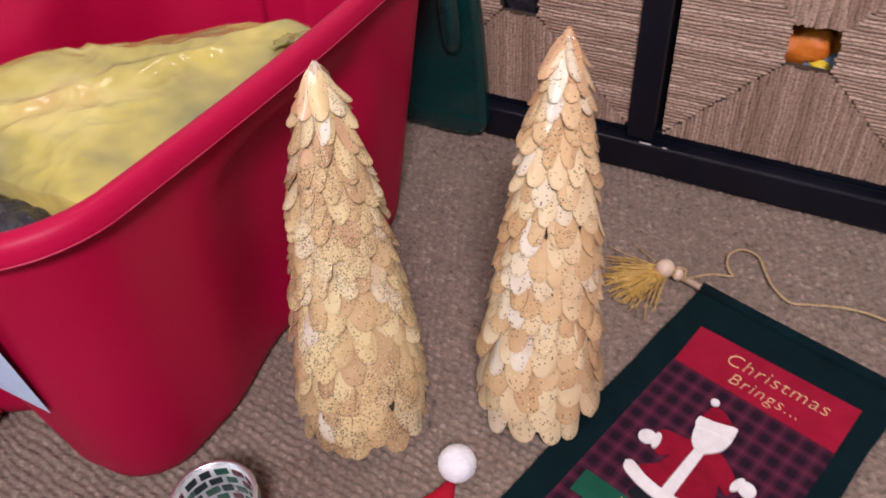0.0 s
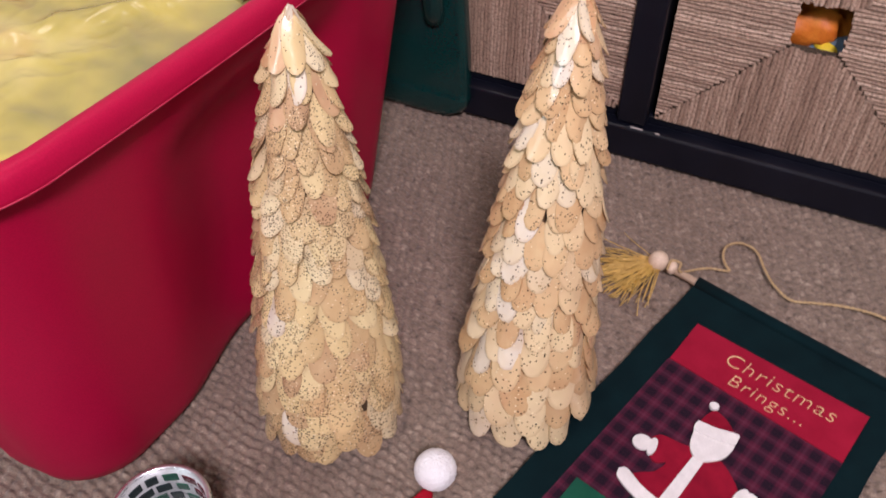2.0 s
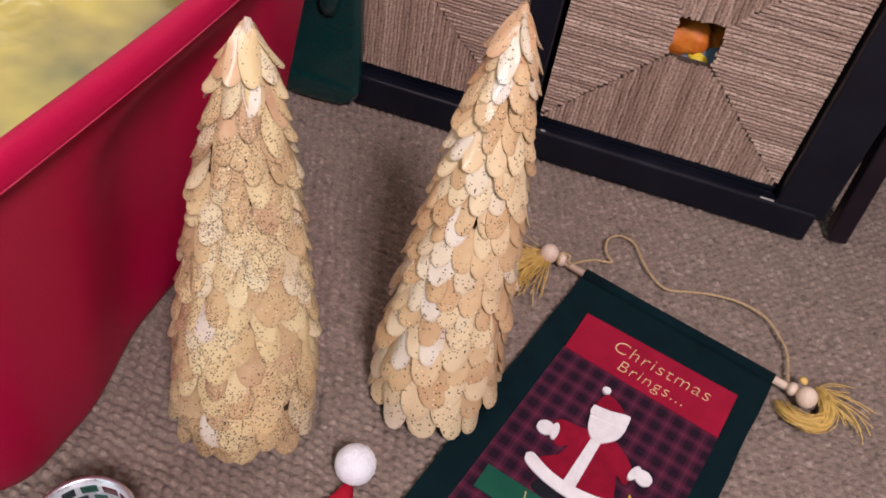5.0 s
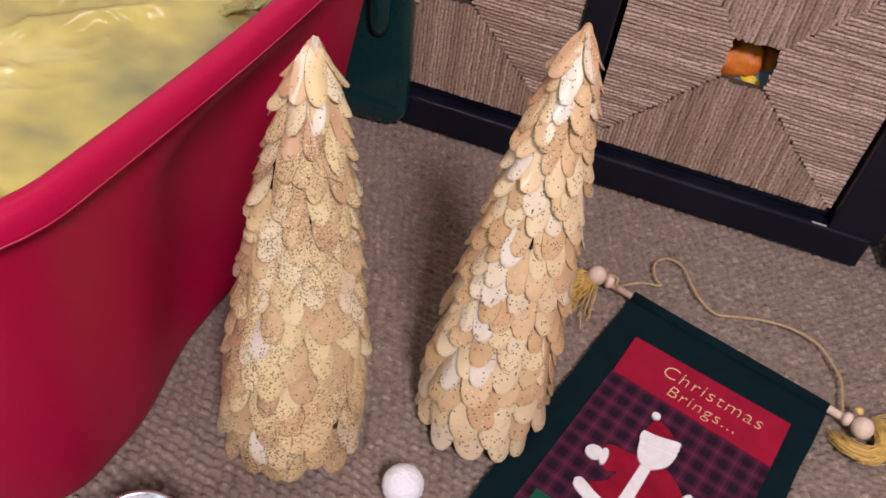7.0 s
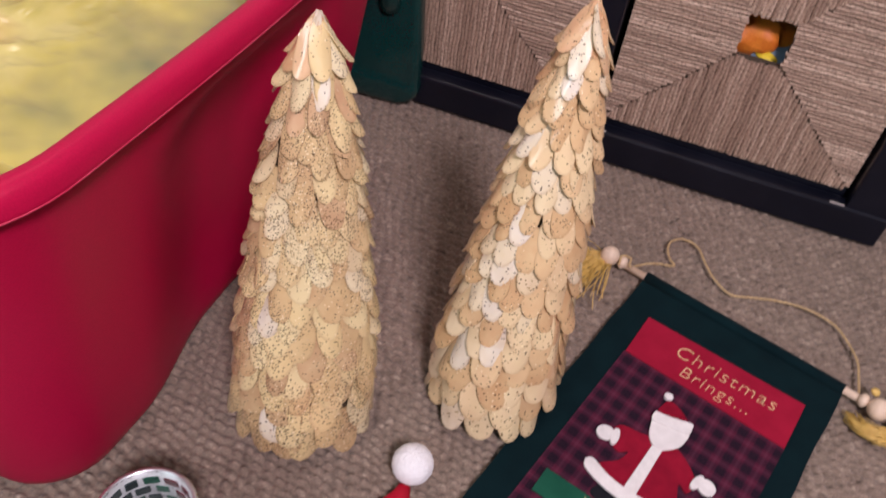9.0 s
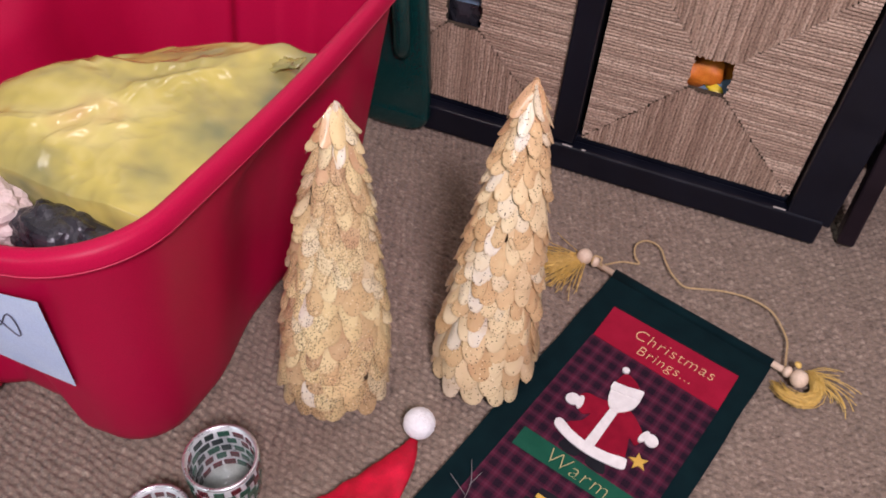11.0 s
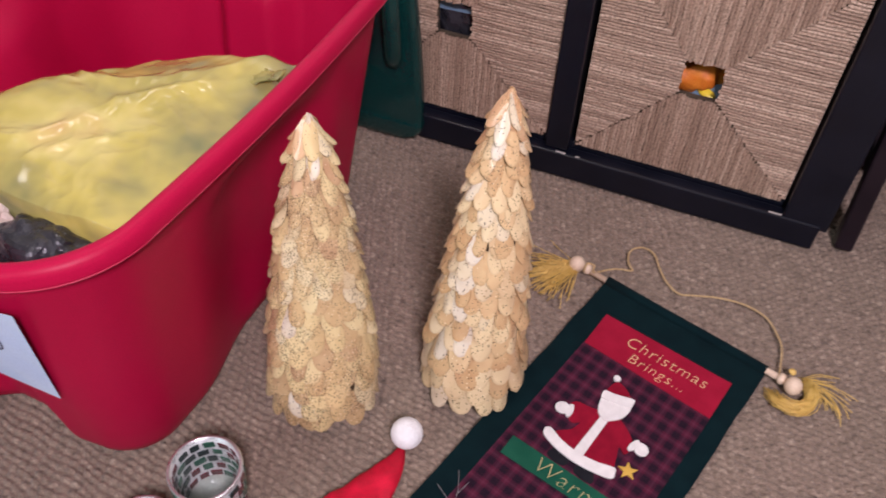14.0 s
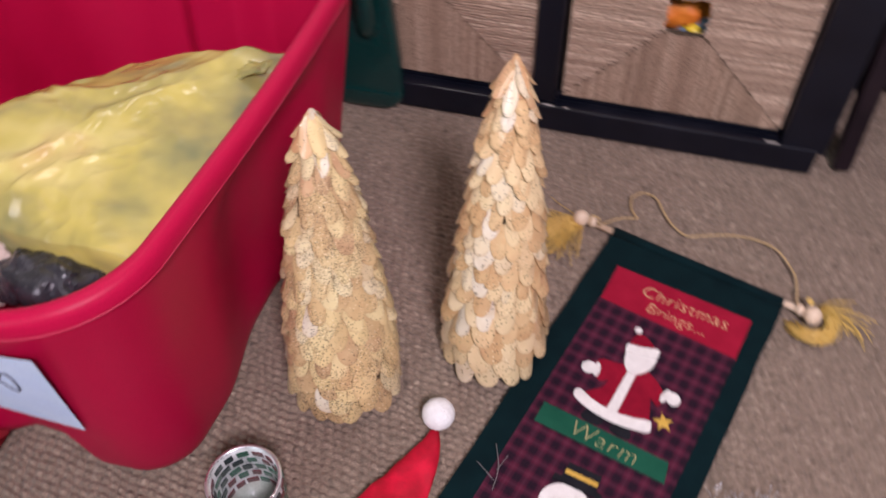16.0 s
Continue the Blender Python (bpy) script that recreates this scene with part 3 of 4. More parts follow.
def tub_inset(z):
    return 0.014 + 0.0554 * (1 - z / 0.36)


def tub_recess(z):
    return (0.022 + 0.012 * smoothstep(0.0, 0.12, z)) * smoothstep(0.352, 0.290, z)


def tub():
    t = thing("storage_tub", TUB, "large red plastic storage tub without its lid, full of bags", "storage tub")
    zs = [0.0, 0.006, 0.02, 0.05, 0.10, 0.15, 0.20, 0.25, 0.285, 0.30, 0.315, 0.33, 0.345, 0.370]
    outer = [tub_ring(tub_inset(z) + (0.005 if z == 0 else 0.0015 if z < 0.01 else 0), z, tub_recess(z)) for z in zs]
    inner = [tub_ring(tub_inset(z) + 0.0035, max(z, 0.004), tub_recess(z)) for z in zs[::-1]]
    smooth(part("body", rings_mesh(outer + inner), RED_TUB, t))
    lip = [(0.0150, 0.3705), (0.0030, 0.3695), (0.0008, 0.3698), (0.0, 0.3708), (0.0002, 0.3740), (0.0012, 0.3795), (0.0030, 0.3845), (0.0062, 0.3878), (0.0105, 0.3890), (0.0145, 0.3884), (0.0172, 0.3864), (0.0185, 0.3835), (0.0188, 0.3705)]
    bm = rings_mesh([tub_ring(i, z, 0) for i, z in lip + lip[:1]], False, False)
    bmesh.ops.remove_doubles(bm, verts=bm.verts, dist=1e-5)
    smooth(part("rim", bm, RED_TUB, t))
    for k, (yy, zz, sz) in enumerate(((0.066, 0.3765, 0.0022), (0.010, 0.376, 0.0012), (0.125, 0.378, 0.0015))):
        smooth(part("scuff_mark", ball(sz, (HX - 0.0012, yy, zz), (0.12, 0.7, 1.2), 8), PAPER, t, "small pale scuff on the rim"))
    edge = rings_mesh([tub_ring(i, z, 0) for i, z in ((0.0006, 0.3702), (-0.0004, 0.3704), (-0.0003, 0.3716), (0.0005, 0.3715))], False, False)
    smooth(part("lip_edge", edge, WORN_EDGE, t, "scuffed pale edge of the lip"))
    return t


def tub_label(parent):
    """A paper sheet taped to the front wall, with writing that cannot be read."""
    a, b, c, d = Vector((-0.140, -0.279, 0.145)), Vector((0.116, -0.2785, 0.148)), Vector((0.159, -0.3055, 0.334)), Vector((-0.140, -0.294, 0.245))

    def at(u, v, lift=0.0):
        p = a.lerp(b, u).lerp(d.lerp(c, u), v)
        return p + Vector((0, -lift - 0.003 * math.sin(math.pi * v) * math.sin(math.pi * u), -0.004 * math.sin(math.pi * u)))
    bm = bmesh.new()
    g = [[bm.verts.new(at(i / 20, j / 8)) for i in range(21)] for j in range(9)]
    for j in range(8):
        for i in range(20):
            bm.faces.new((g[j][i], g[j][i + 1], g[j + 1][i + 1], g[j + 1][i]))
    bmesh.ops.recalc_face_normals(bm, faces=bm.faces)
    label = smooth(part("paper_label", bm, PAPER, parent, "bluish white paper label with faint grey writing"))
    loop = [at(0.80 + 0.055 * math.cos(a), 0.66 + 0.15 * math.sin(2 * a) * 0.6 + 0.05 * math.sin(a), 0.001) for a in [k * 0.3 for k in range(22)]]
    part("ink_line", tube(loop, 0.0007, 5), INK, label)
    for u0, u1, v0, amp in ((0.30, 0.66, 0.34, 0.025), (0.22, 0.50, 0.18, 0.02), (0.45, 0.68, 0.62, 0.03)):
        pts = spline([at(u0 + (u1 - u0) * i / 12, v0 + amp * math.sin(i * 1.9 + u0 * 9), 0.001) for i in range(13)], 4)
        part("ink_line", tube(pts, 0.0005, 5), INK, label)


def bag_in_tub():
    """A thin yellow carrier bag stuffed into the tub, bulging up to the rim on one side and sloping off into the far corner."""
    def height(x, y):
        d = max(0, -0.7 * x + 0.7 * y + 0.045)
        h = 0.356 - 5.0 * d * d
        h = max(h, 0.16 + 0.05 * d)
        h -= 6.0 * max(0, -y - 0.155) ** 2 + 26.0 * max(0, y - 0.075) ** 2 + 7.0 * max(0, -x - 0.005) ** 2
        p = Vector((x, y, 0.3))
        h += 0.010 * noise.noise(p * 7)
        w = Vector((noise.noise(p * 13), noise.noise(p * 13 + Vector((7, 3, 1))), 0)) * 0.03
        q = p + w
        # broad folds with soft ridges, then small puckers
        h += 0.011 * (0.35 - abs(noise.noise(Vector((q.x * 11 - q.y * 7, q.y * 9, 4)))))
        h += 0.0055 * (0.35 - abs(noise.noise(Vector((q.x * 26 + q.y * 14, q.y * 17 - q.x * 9, 2)))))
        h += 0.0022 * (0.35 - abs(noise.noise(q * 55)))
        return h
    bm = bmesh.new()
    nu, nv = 190, 210
    rows = []
    for j in range(nv + 1):
        row = []
        for i in range(nu + 1):
            a, b = 2 * i / nu - 1, 2 * j / nv - 1
            x, y = a * math.sqrt(1 - (0.22 if b > 0 else 0.08) * b * b), b * math.sqrt(1 - (0.22 if b > 0 else 0.06) * a * a)
            z = height(x * 0.19, y * 0.225 + 0.03)
            hug = smoothstep(0.55, 0.98, x) * smoothstep(0.30, 0.16, y)
            z = z * (1 - hug) + min(0.350, z) * hug if y > -0.6 else z * (1 - hug) + 0.350 * hug
            lx = HX - tub_inset(z) - tub_recess(z) - 0.007
            ly = HY - 0.92 * tub_inset(z) - tub_recess(z) - 0.007
            x, y = x * lx, (y * ly if y > 0 else y * 0.207)
            row.append(bm.verts.new((x, y, min(z, 0.384))))
        rows.append(row)
    for j in range(nv):
        for i in range(nu):
            bm.faces.new((rows[j][i], rows[j][i + 1], rows[j + 1][i + 1], rows[j + 1][i]))
    hem = [bm.verts.new(v.co + Vector((0, 0.012, -0.10))) for v in rows[0]]
    for i in range(nu):
        bm.faces.new((hem[i], hem[i + 1], rows[0][i + 1], rows[0][i]))
    ob = smooth(part("carrier_bag", bm, BAG, None))
    ob.matrix_world = TUB
    tagged(ob, "crumpled sheer yellow plastic bag stuffed in the tub", "plastic bag")
    # the knotted corner that stands up from the film
    path = spline([(0.140, 0.048, 0.335), (0.168, 0.046, 0.352), (0.190, 0.042, 0.364), (0.204, 0.040, 0.370)], 6)
    rows = []
    for i, p in enumerate(path):
        w = float(np.interp(i, np.linspace(0, len(path) - 1, 4), (0.024, 0.016, 0.008, 0.011)))
        rows.append([p + Vector((0.1 * w * math.sin(i * 1.7 + k), w * math.cos(2 * math.pi * k / 14), 0.28 * w * math.sin(2 * math.pi * k / 14) + 0.12 * w * math.sin(k * 2.4 + i * 0.8))) for k in range(14)])
    smooth(part("gathered_corner", rings_mesh(rows), BAG, ob))


def lump(name, radius, at, squash, material, label, category, rough=0.35, freq=24, seed=0):
    bm = ball(radius, (0, 0, 0), squash, 40, 0, 1)
    for v in bm.verts:
        q = v.co + Vector((seed * 3.1, seed, 0))
        v.co *= 1 - 0.3 * rough + rough * (noise.noise(q * freq) * 0.6 + abs(noise.noise(q * freq * 2.3)) * 0.7)
    bmesh.ops.triangulate(bm, faces=bm.faces)
    ob = part(name, bm, material, None)
    ob.matrix_world = at
    return tagged(ob, label, category)


tub_ob = tub()
tub_label(tub_ob)
bag_in_tub()
for k, (at, size, m, label, kind) in enumerate((((0.114, -0.052, 0.262), (0.050, 0.075, 0.045), "green", "dark green wrapped parcel inside the yellow bag", "parcel"),
                                          ((0.020, -0.084, 0.254), (0.055, 0.060, 0.050), "pale", "pale crumpled parcel inside the yellow bag", "parcel"),
                                          ((0.050, 0.030, 0.236), (0.060, 0.050, 0.045), "tan", "tan crumpled parcel inside the yellow bag", "parcel"))):
    lump("parcel", 1.0, TUB @ pose(*at, 0, 0, 20 * k), size, {"green": STRIP_FELT, "pale": PINK_PAPER, "tan": WOOD}[m], label, kind, 0.25, 1.6, 4 + k)
lump("plastic_bag", 0.042, TUB @ pose(0.105, -0.222, 0.308), (1.1, 0.75, 0.7), BLACK_FILM, "crumpled glossy black plastic in the tub", "plastic bag", 0.5, 22, 1)
lump("tissue_paper", 0.050, TUB @ pose(0.022, -0.232, 0.302), (1.0, 0.7, 0.75), PINK_PAPER, "crumpled pale pink tissue paper in the tub", "tissue paper", 0.5, 22, 2)


# ---- the two scale-covered cone trees ----
def scale_mesh(w, ln, cup, seed):
    """A thin flat tongue-shaped scale, hung from its top at the origin along -z, its face to -y."""
    rng = random.Random(seed)
    n = 18
    bm = bmesh.new()
    ring, mid = [], []
    lean = rng.uniform(-0.05, 0.05)
    for i in range(n):
        a = 2 * math.pi * i / n
        x, z = math.sin(a), -0.5 + 0.5 * math.cos(a)
        x = math.copysign(abs(x) ** 0.86, x) * w / 2 * (1 - 0.16 * (z + 0.5)) * rng.uniform(0.96, 1.04) + lean * w * z
        z *= ln * rng.uniform(0.985, 1.01)
        wave = 0.0007 * math.sin(3 * a + seed)
        ring.append(Vector((x, cup * (2 * x / w) ** 2 + wave, z)))
        mid.append(Vector((x * 0.5, cup * 0.25 * (2 * x / w) ** 2, -ln / 2 + (z + ln / 2) * 0.5)))
    f1, f2 = [bm.verts.new(p) for p in ring], [bm.verts.new(p) for p in mid]
    s1 = [bm.verts.new(p) for p in ring]
    back = Vector((0, 0.0009, 0))
    s2 = [bm.verts.new(p + back) for p in ring]
    b1 = [bm.verts.new(p + back) for p in ring]
    top = bm.verts.new((0, 0, -ln / 2))
    bot = bm.verts.new((0, 0.0009, -ln / 2))
    for i in range(n):
        j = (i + 1) % n
        bm.faces.new((f1[j], f1[i], f2[i], f2[j]))
        bm.faces.new((f2[j], f2[i], top))
        bm.faces.new((b1[i], b1[j], bot))
        bm.faces.new((s1[i], s1[j], s2[j], s2[i]))
    me = bpy.data.meshes.new("scale")
    bm.to_mesh(me)
    bm.free()
    me.polygons.foreach_set("use_smooth", [True] * len(me.polygons))
    return me


PROFILE_S = (0, 0.09, 0.30, 0.52, 0.71, 0.87, 0.96, 1.0)
PROFILE_R = (0.97, 0.98, 0.865, 0.70, 0.545, 0.370, 0.235, 0.10)


def cone_tree(base, tip, r0, seed, skin, label, whites):
    """A blunt cone of stiff scales hung in rows, each row shifted by half a scale; whites: (height, bearing) of the pale ones."""
    axis = Vector(tip) - Vector(base)
    height = axis.length
    t = thing("cone_tree", Matrix.Translation(base) @ axis.to_track_quat("Z", "Y").to_matrix().to_4x4(), label, "decorative tree", "pair of cone trees")
    spin = t.matrix_world.to_euler().z
    rng = random.Random(seed)

    def radius(z):
        return r0 * float(np.interp(z / height, PROFILE_S, PROFILE_R)) - 0.004
    levels = [i / 16 * (height - 0.02) for i in range(17)]
    rings = [[(max(0.003, radius(z) - 0.007) * math.cos(2 * math.pi * k / 28), max(0.003, radius(z) - 0.007) * math.sin(2 * math.pi * k / 28), z + 0.001) for k in range(28)] for z in levels]
    smooth(part("cone_core", rings_mesh(rings), CORE, t))
    shapes = {}
    for m in (skin, SCALE_W, SCALE_TIP):
        for v in range(5):
            me = scale_mesh(0.0200, 0.0400, 0.0018 + 0.0008 * (v % 3), seed * 10 + v)
            me.materials.append(m)
            shapes[m.name, v] = me
    z, row = 0.0015, 0
    while z < height - 0.030:
        r = radius(z)
        f = z / height
        step = float(np.interp(f, (0, 0.5, 1), (0.0265, 0.0192, 0.0165)))
        wide = float(np.interp(f, (0, 0.25, 0.5, 1), (0.0275, 0.0215, 0.0178, 0.0125)))
        count = max(7, round(2 * math.pi * r / wide))
        for i in range(count):
            a = 2 * math.pi * (i + 0.5 * (row % 2) + rng.uniform(-0.13, 0.13)) / count + row * 0.045
            zz = max(0.0012, z + rng.uniform(-0.0035, 0.0035)) if row else rng.uniform(0.001, 0.004)
            w = 2 * math.pi * r / count * rng.uniform(1.02, 1.22)
            ln = step * rng.uniform(2.15, 2.4)
            top = min(zz + ln * 0.97, height - 0.003)
            rt, rb = radius(top) - 0.0030, radius(zz) + 0.0030
            slope = math.degrees(math.atan2(rb - rt, top - zz)) + rng.uniform(0.8, 6.0)
            bearing = (math.degrees(a + spin)) % 360
            mid = zz + 0.35 * ln
            kind = skin
            if any(abs(mid - h) < 0.5 * step and abs((bearing - b + 180) % 360 - 180) < 185 / count for h, b in whites):
                kind = SCALE_W
            elif z > height - 0.075 and rng.random() < 0.35:
                kind = SCALE_TIP
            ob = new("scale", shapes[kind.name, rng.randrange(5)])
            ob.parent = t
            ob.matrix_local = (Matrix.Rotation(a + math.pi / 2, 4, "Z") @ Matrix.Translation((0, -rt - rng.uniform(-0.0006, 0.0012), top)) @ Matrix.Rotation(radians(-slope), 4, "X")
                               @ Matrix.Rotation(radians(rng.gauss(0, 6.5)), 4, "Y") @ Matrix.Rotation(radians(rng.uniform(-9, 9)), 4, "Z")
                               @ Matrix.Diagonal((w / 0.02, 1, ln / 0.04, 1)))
        z += step
        row += 1
    # loose glitter flakes glued on the scales
    bm = bmesh.new()
    for ob in [o for o in t.children if o.name.startswith("scale")]:
        for k in range(rng.choice((2, 3, 4, 5, 8, 12) if skin is SCALE_L else (0, 1, 1, 2, 3, 5))):
            spot = ob.matrix_local @ Vector((rng.uniform(-0.0075, 0.0075), -0.0009, rng.uniform(-0.036, -0.014)))
            turn = ob.matrix_local.to_3x3() @ Euler((rng.gauss(0.1, 0.55), rng.uniform(0, 6), rng.gauss(0, 0.5))).to_matrix()
            size = rng.uniform(0.0004, 0.0010)
            bm.faces.new([bm.verts.new(spot + turn @ Vector(c) * size) for c in ((-1, 0, -0.7), (0.6, 0, -1), (1, 0, 0.5), (-0.3, 0, 1))])
    part("glitter", bm, GLITTER, t, "fine gold glitter flakes")["kind"] = "stuff"
    # the closing scales lean together at the tip
    for i in range(7):
        pale = i in ((1, 2, 5) if skin is SCALE_L else (3,))
        ob = new("scale", shapes[(SCALE_W if pale else SCALE_TIP).name, i % 5])
        ob.parent = t
        ob.matrix_local = (Matrix.Rotation(radians(360 / 7 * i + 25) + math.pi / 2, 4, "Z") @ Matrix.Translation((0, -0.0012, height - 0.001 + 0.0010 * (i % 3)))
                           @ Matrix.Rotation(radians(-21 - 3 * (i % 2)), 4, "X") @ Matrix.Diagonal((0.56, 1, 0.80, 1)))
    return t


cone_tree((-0.2055, 0.500, 0), (-0.1865, 0.489, 0.432), 0.0695, 3, SCALE_L, "cone tree of overlapping cream shell scales with heavy gold glitter",
          ((0.388, 275), (0.19, 264), (0.045, 262)))
cone_tree((-0.0335, 0.569, 0), (-0.0275, 0.592, 0.426), 0.0650, 8, SCALE_R, "cone tree of overlapping peach and white shell scales with glitter",
          ((0.388, 262), (0.365, 258), (0.315, 240), (0.240, 268), (0.195, 268), (0.168, 256), (0.110, 258), (0.085, 240), (0.015, 235)))


# ---- the felt banner ----
BANNER = Matrix(((0.9209, -0.3899 * -1, 0, 0.112), (-0.3899, 0.9209, 0, 0.783), (0, 0, 1, 0.0), (0, 0, 0, 1)))
WIDE, LONG = 0.241, 0.60


def cloth(outline, z, thick):
    """A flat piece of felt cut to an outline of (across, down) in metres."""
    bm = bmesh.new()
    f = bm.faces.new([bm.verts.new((u, -v, z)) for u, v in outline])
    if f.normal.z < 0:
        f.normal_flip()
    bm.normal_update()
    if f.normal.z < 0:
        bmesh.ops.reverse_faces(bm, faces=[f])
    up = bmesh.ops.extrude_face_region(bm, geom=[f])
    top = [e for e in up["geom"] if isinstance(e, bmesh.types.BMVert)]
    for v in top:
        v.co.z += thick
    bmesh.ops.recalc_face_normals(bm, faces=bm.faces)
    return bm


def oval(cu, cv, ru, rv, turn=0, n=20):
    c, s = math.cos(radians(turn)), math.sin(radians(turn))
    return [(cu + ru * math.cos(2 * math.pi * i / n) * c - rv * math.sin(2 * math.pi * i / n) * s, cv + ru * math.cos(2 * math.pi * i / n) * s + rv * math.sin(2 * math.pi * i / n) * c) for i in range(n)]


def flat(points):
    return [(p.x, p.y) for p in spline([(u, v, 0) for u, v in points] + [(*points[0], 0)], 5)[:-1]]


def words(text, size, at, turn, material, parent, z):
    data = bpy.data.curves.new("lettering", "FONT")
    data.body, data.size, data.extrude, data.offset = text, size, 0.0004, -0.027 * size
    data.space_character = 1.10
    data.shear = 0.12
    tmp = new("lettering", data)
    bpy.context.view_layer.update()
    me = bpy.data.meshes.new_from_object(tmp.evaluated_get(bpy.context.evaluated_depsgraph_get()))
    bpy.data.objects.remove(tmp)
    ob = new("lettering", me)
    me.materials.clear()
    me.materials.append(material)
    ob.parent = parent
    ob.matrix_local = pose(at[0], -at[1], z, 0, 0, turn)
    ob["label"] = "gold stitched words " + text.replace(".", "").strip()
    return ob


def banner():
    t = thing("banner", BANNER, "green felt Christmas banner with plaid panel and appliques, on the carpet", "banner")
    rng = random.Random(2)
    edge = [(0.0, -0.004), (WIDE, -0.004)] + [(WIDE + rng.uniform(-0.0008, 0.0008), 0.03 * i) for i in range(1, 20)] + [(WIDE, LONG), (0.0, LONG)] + [(rng.uniform(-0.0008, 0.0008), 0.03 * i) for i in range(19, 0, -1)]
    part("backing", cloth(edge, 0.0, 0.0030), GREEN_FELT, t)
    smooth(part("rod_sleeve", tube([(0.001, -0.0040, 0.0040), (WIDE * 0.3, -0.0044, 0.0037), (WIDE * 0.7, -0.0038, 0.0040), (WIDE - 0.001, -0.0040, 0.0040)], 0.0070, 20), GREEN_FELT, t))
    part("plaid_panel", cloth([(0.0335, 0.118), (0.2165, 0.118), (0.2150, LONG - 0.04), (0.0320, LONG - 0.04)], 0.003, 0.0012), PLAID, t)
    part("red_strip", cloth([(0.0325, 0.0587), (0.2148, 0.0530), (0.2160, 0.1185), (0.0349, 0.1183)], 0.0042, 0.0016), RED_FELT, t)
    strip = part("green_strip", cloth([(0.0442, 0.2940), (0.1990, 0.2905), (0.2040, 0.3165), (0.0450, 0.3220)], 0.0042, 0.0016), STRIP_FELT, t)
    words("Christmas", 0.0255, (0.0768, 0.0880), 2.0, THREAD, t, 0.0062)
    words("Brings...", 0.0225, (0.0920, 0.1095), 1.2, THREAD, t, 0.0062)
    words("Warm", 0.0300, (0.0840, 0.3165), 1.0, THREAD_DULL, strip, 0.0062)
    # the stitched figure, as plain felt shapes
    fig = 0.0042
    part("coat", cloth(flat([(0.1090, 0.1960), (0.0940, 0.2005), (0.0776, 0.2039), (0.0725, 0.2140), (0.0800, 0.2300), (0.0890, 0.2330), (0.0960, 0.2270), (0.0930, 0.2420), (0.0800, 0.2600), (0.1170, 0.2700), (0.1570, 0.2600), (0.1560, 0.2440), (0.1500, 0.2260), (0.1600, 0.2300), (0.1625, 0.2150), (0.1490, 0.2010), (0.1300, 0.1920)]), fig, 0.0018), COAT_FELT, t)
    part("hem", cloth(flat([(0.0672, 0.2615), (0.0735, 0.2570), (0.0930, 0.2630), (0.1164, 0.2648), (0.1400, 0.2610), (0.1595, 0.2545), (0.1640, 0.2590), (0.1640, 0.2690), (0.1420, 0.2755), (0.1177, 0.2785), (0.0920, 0.2765), (0.0715, 0.2700)]), fig + 0.0018, 0.0018), WHITE_FELT, t)
    part("placket", cloth([(0.1110, 0.2050), (0.1215, 0.2030), (0.1232, 0.2650), (0.1106, 0.2655)], fig + 0.0018, 0.0012), WHITE_FELT, t)
    part("beard", cloth(flat([(0.0972, 0.1790), (0.1150, 0.1740), (0.1330, 0.1690), (0.1350, 0.1800), (0.1325, 0.1910), (0.1250, 0.2010), (0.1180, 0.2065), (0.1090, 0.2040), (0.1020, 0.1950)]), fig + 0.0018, 0.0022), WHITE_FELT, t)
    part("cap", cloth(flat([(0.0965, 0.1700), (0.0975, 0.1570), (0.1005, 0.1470), (0.1070, 0.1460), (0.1180, 0.1500), (0.1270, 0.1570), (0.1310, 0.1620), (0.1150, 0.1680)]), fig, 0.0022), COAT_FELT, t)
    part("cap_band", cloth(flat([(0.0957, 0.1690), (0.1120, 0.1655), (0.1310, 0.1585), (0.1340, 0.1640), (0.1330, 0.1715), (0.1150, 0.1775), (0.0990, 0.1808), (0.0955, 0.1760)]), fig + 0.004, 0.0016), WHITE_FELT, t)
    part("cap_tip", cloth(oval(0.0981, 0.1420, 0.0046, 0.0044), fig, 0.003), WHITE_FELT, t)
    for u, v, a, side in ((0.0685, 0.2240, -30, 1), (0.1725, 0.2130, 25, -1)):
        mitten = part("mitten", cloth(flat(oval(u, v, 0.0092, 0.0084, a, 8)), fig + 0.0018, 0.002), WHITE_FELT, t)
        part("cuff", cloth(flat(oval(u + side * 0.0095, v - 0.0015 * side, 0.0042, 0.0098, -12 * side, 10)), fig + 0.0022, 0.0028), WHITE_FELT, mitten)
    star = [(0.1740 + (0.0120 if i % 2 == 0 else 0.0052) * math.sin(math.pi * i / 5 - 0.45), 0.2467 - (0.0120 if i % 2 == 0 else 0.0052) * math.cos(math.pi * i / 5 - 0.45)) for i in range(10)]
    part("star", cloth(star, fig, 0.002), STAR_FELT, t, "mustard yellow felt star")
    part("boot", cloth(flat([(0.090, 0.276), (0.112, 0.277), (0.111, 0.2895), (0.089, 0.2890)]), fig - 0.0004, 0.0012), BLACK_FELT, t)
    part("boot", cloth(flat([(0.124, 0.276), (0.143, 0.274), (0.149, 0.2880), (0.126, 0.2885)]), fig - 0.0004, 0.0012), BLACK_FELT, t)
    # the top hat and head of the next figure
    part("top_hat", cloth([(0.1046, 0.3480), (0.1429, 0.3450), (0.1440, 0.3640), (0.1520, 0.3640), (0.1525, 0.3710), (0.0960, 0.3750), (0.0955, 0.3680), (0.1036, 0.3670)], fig, 0.0018), BLACK_FELT, t)
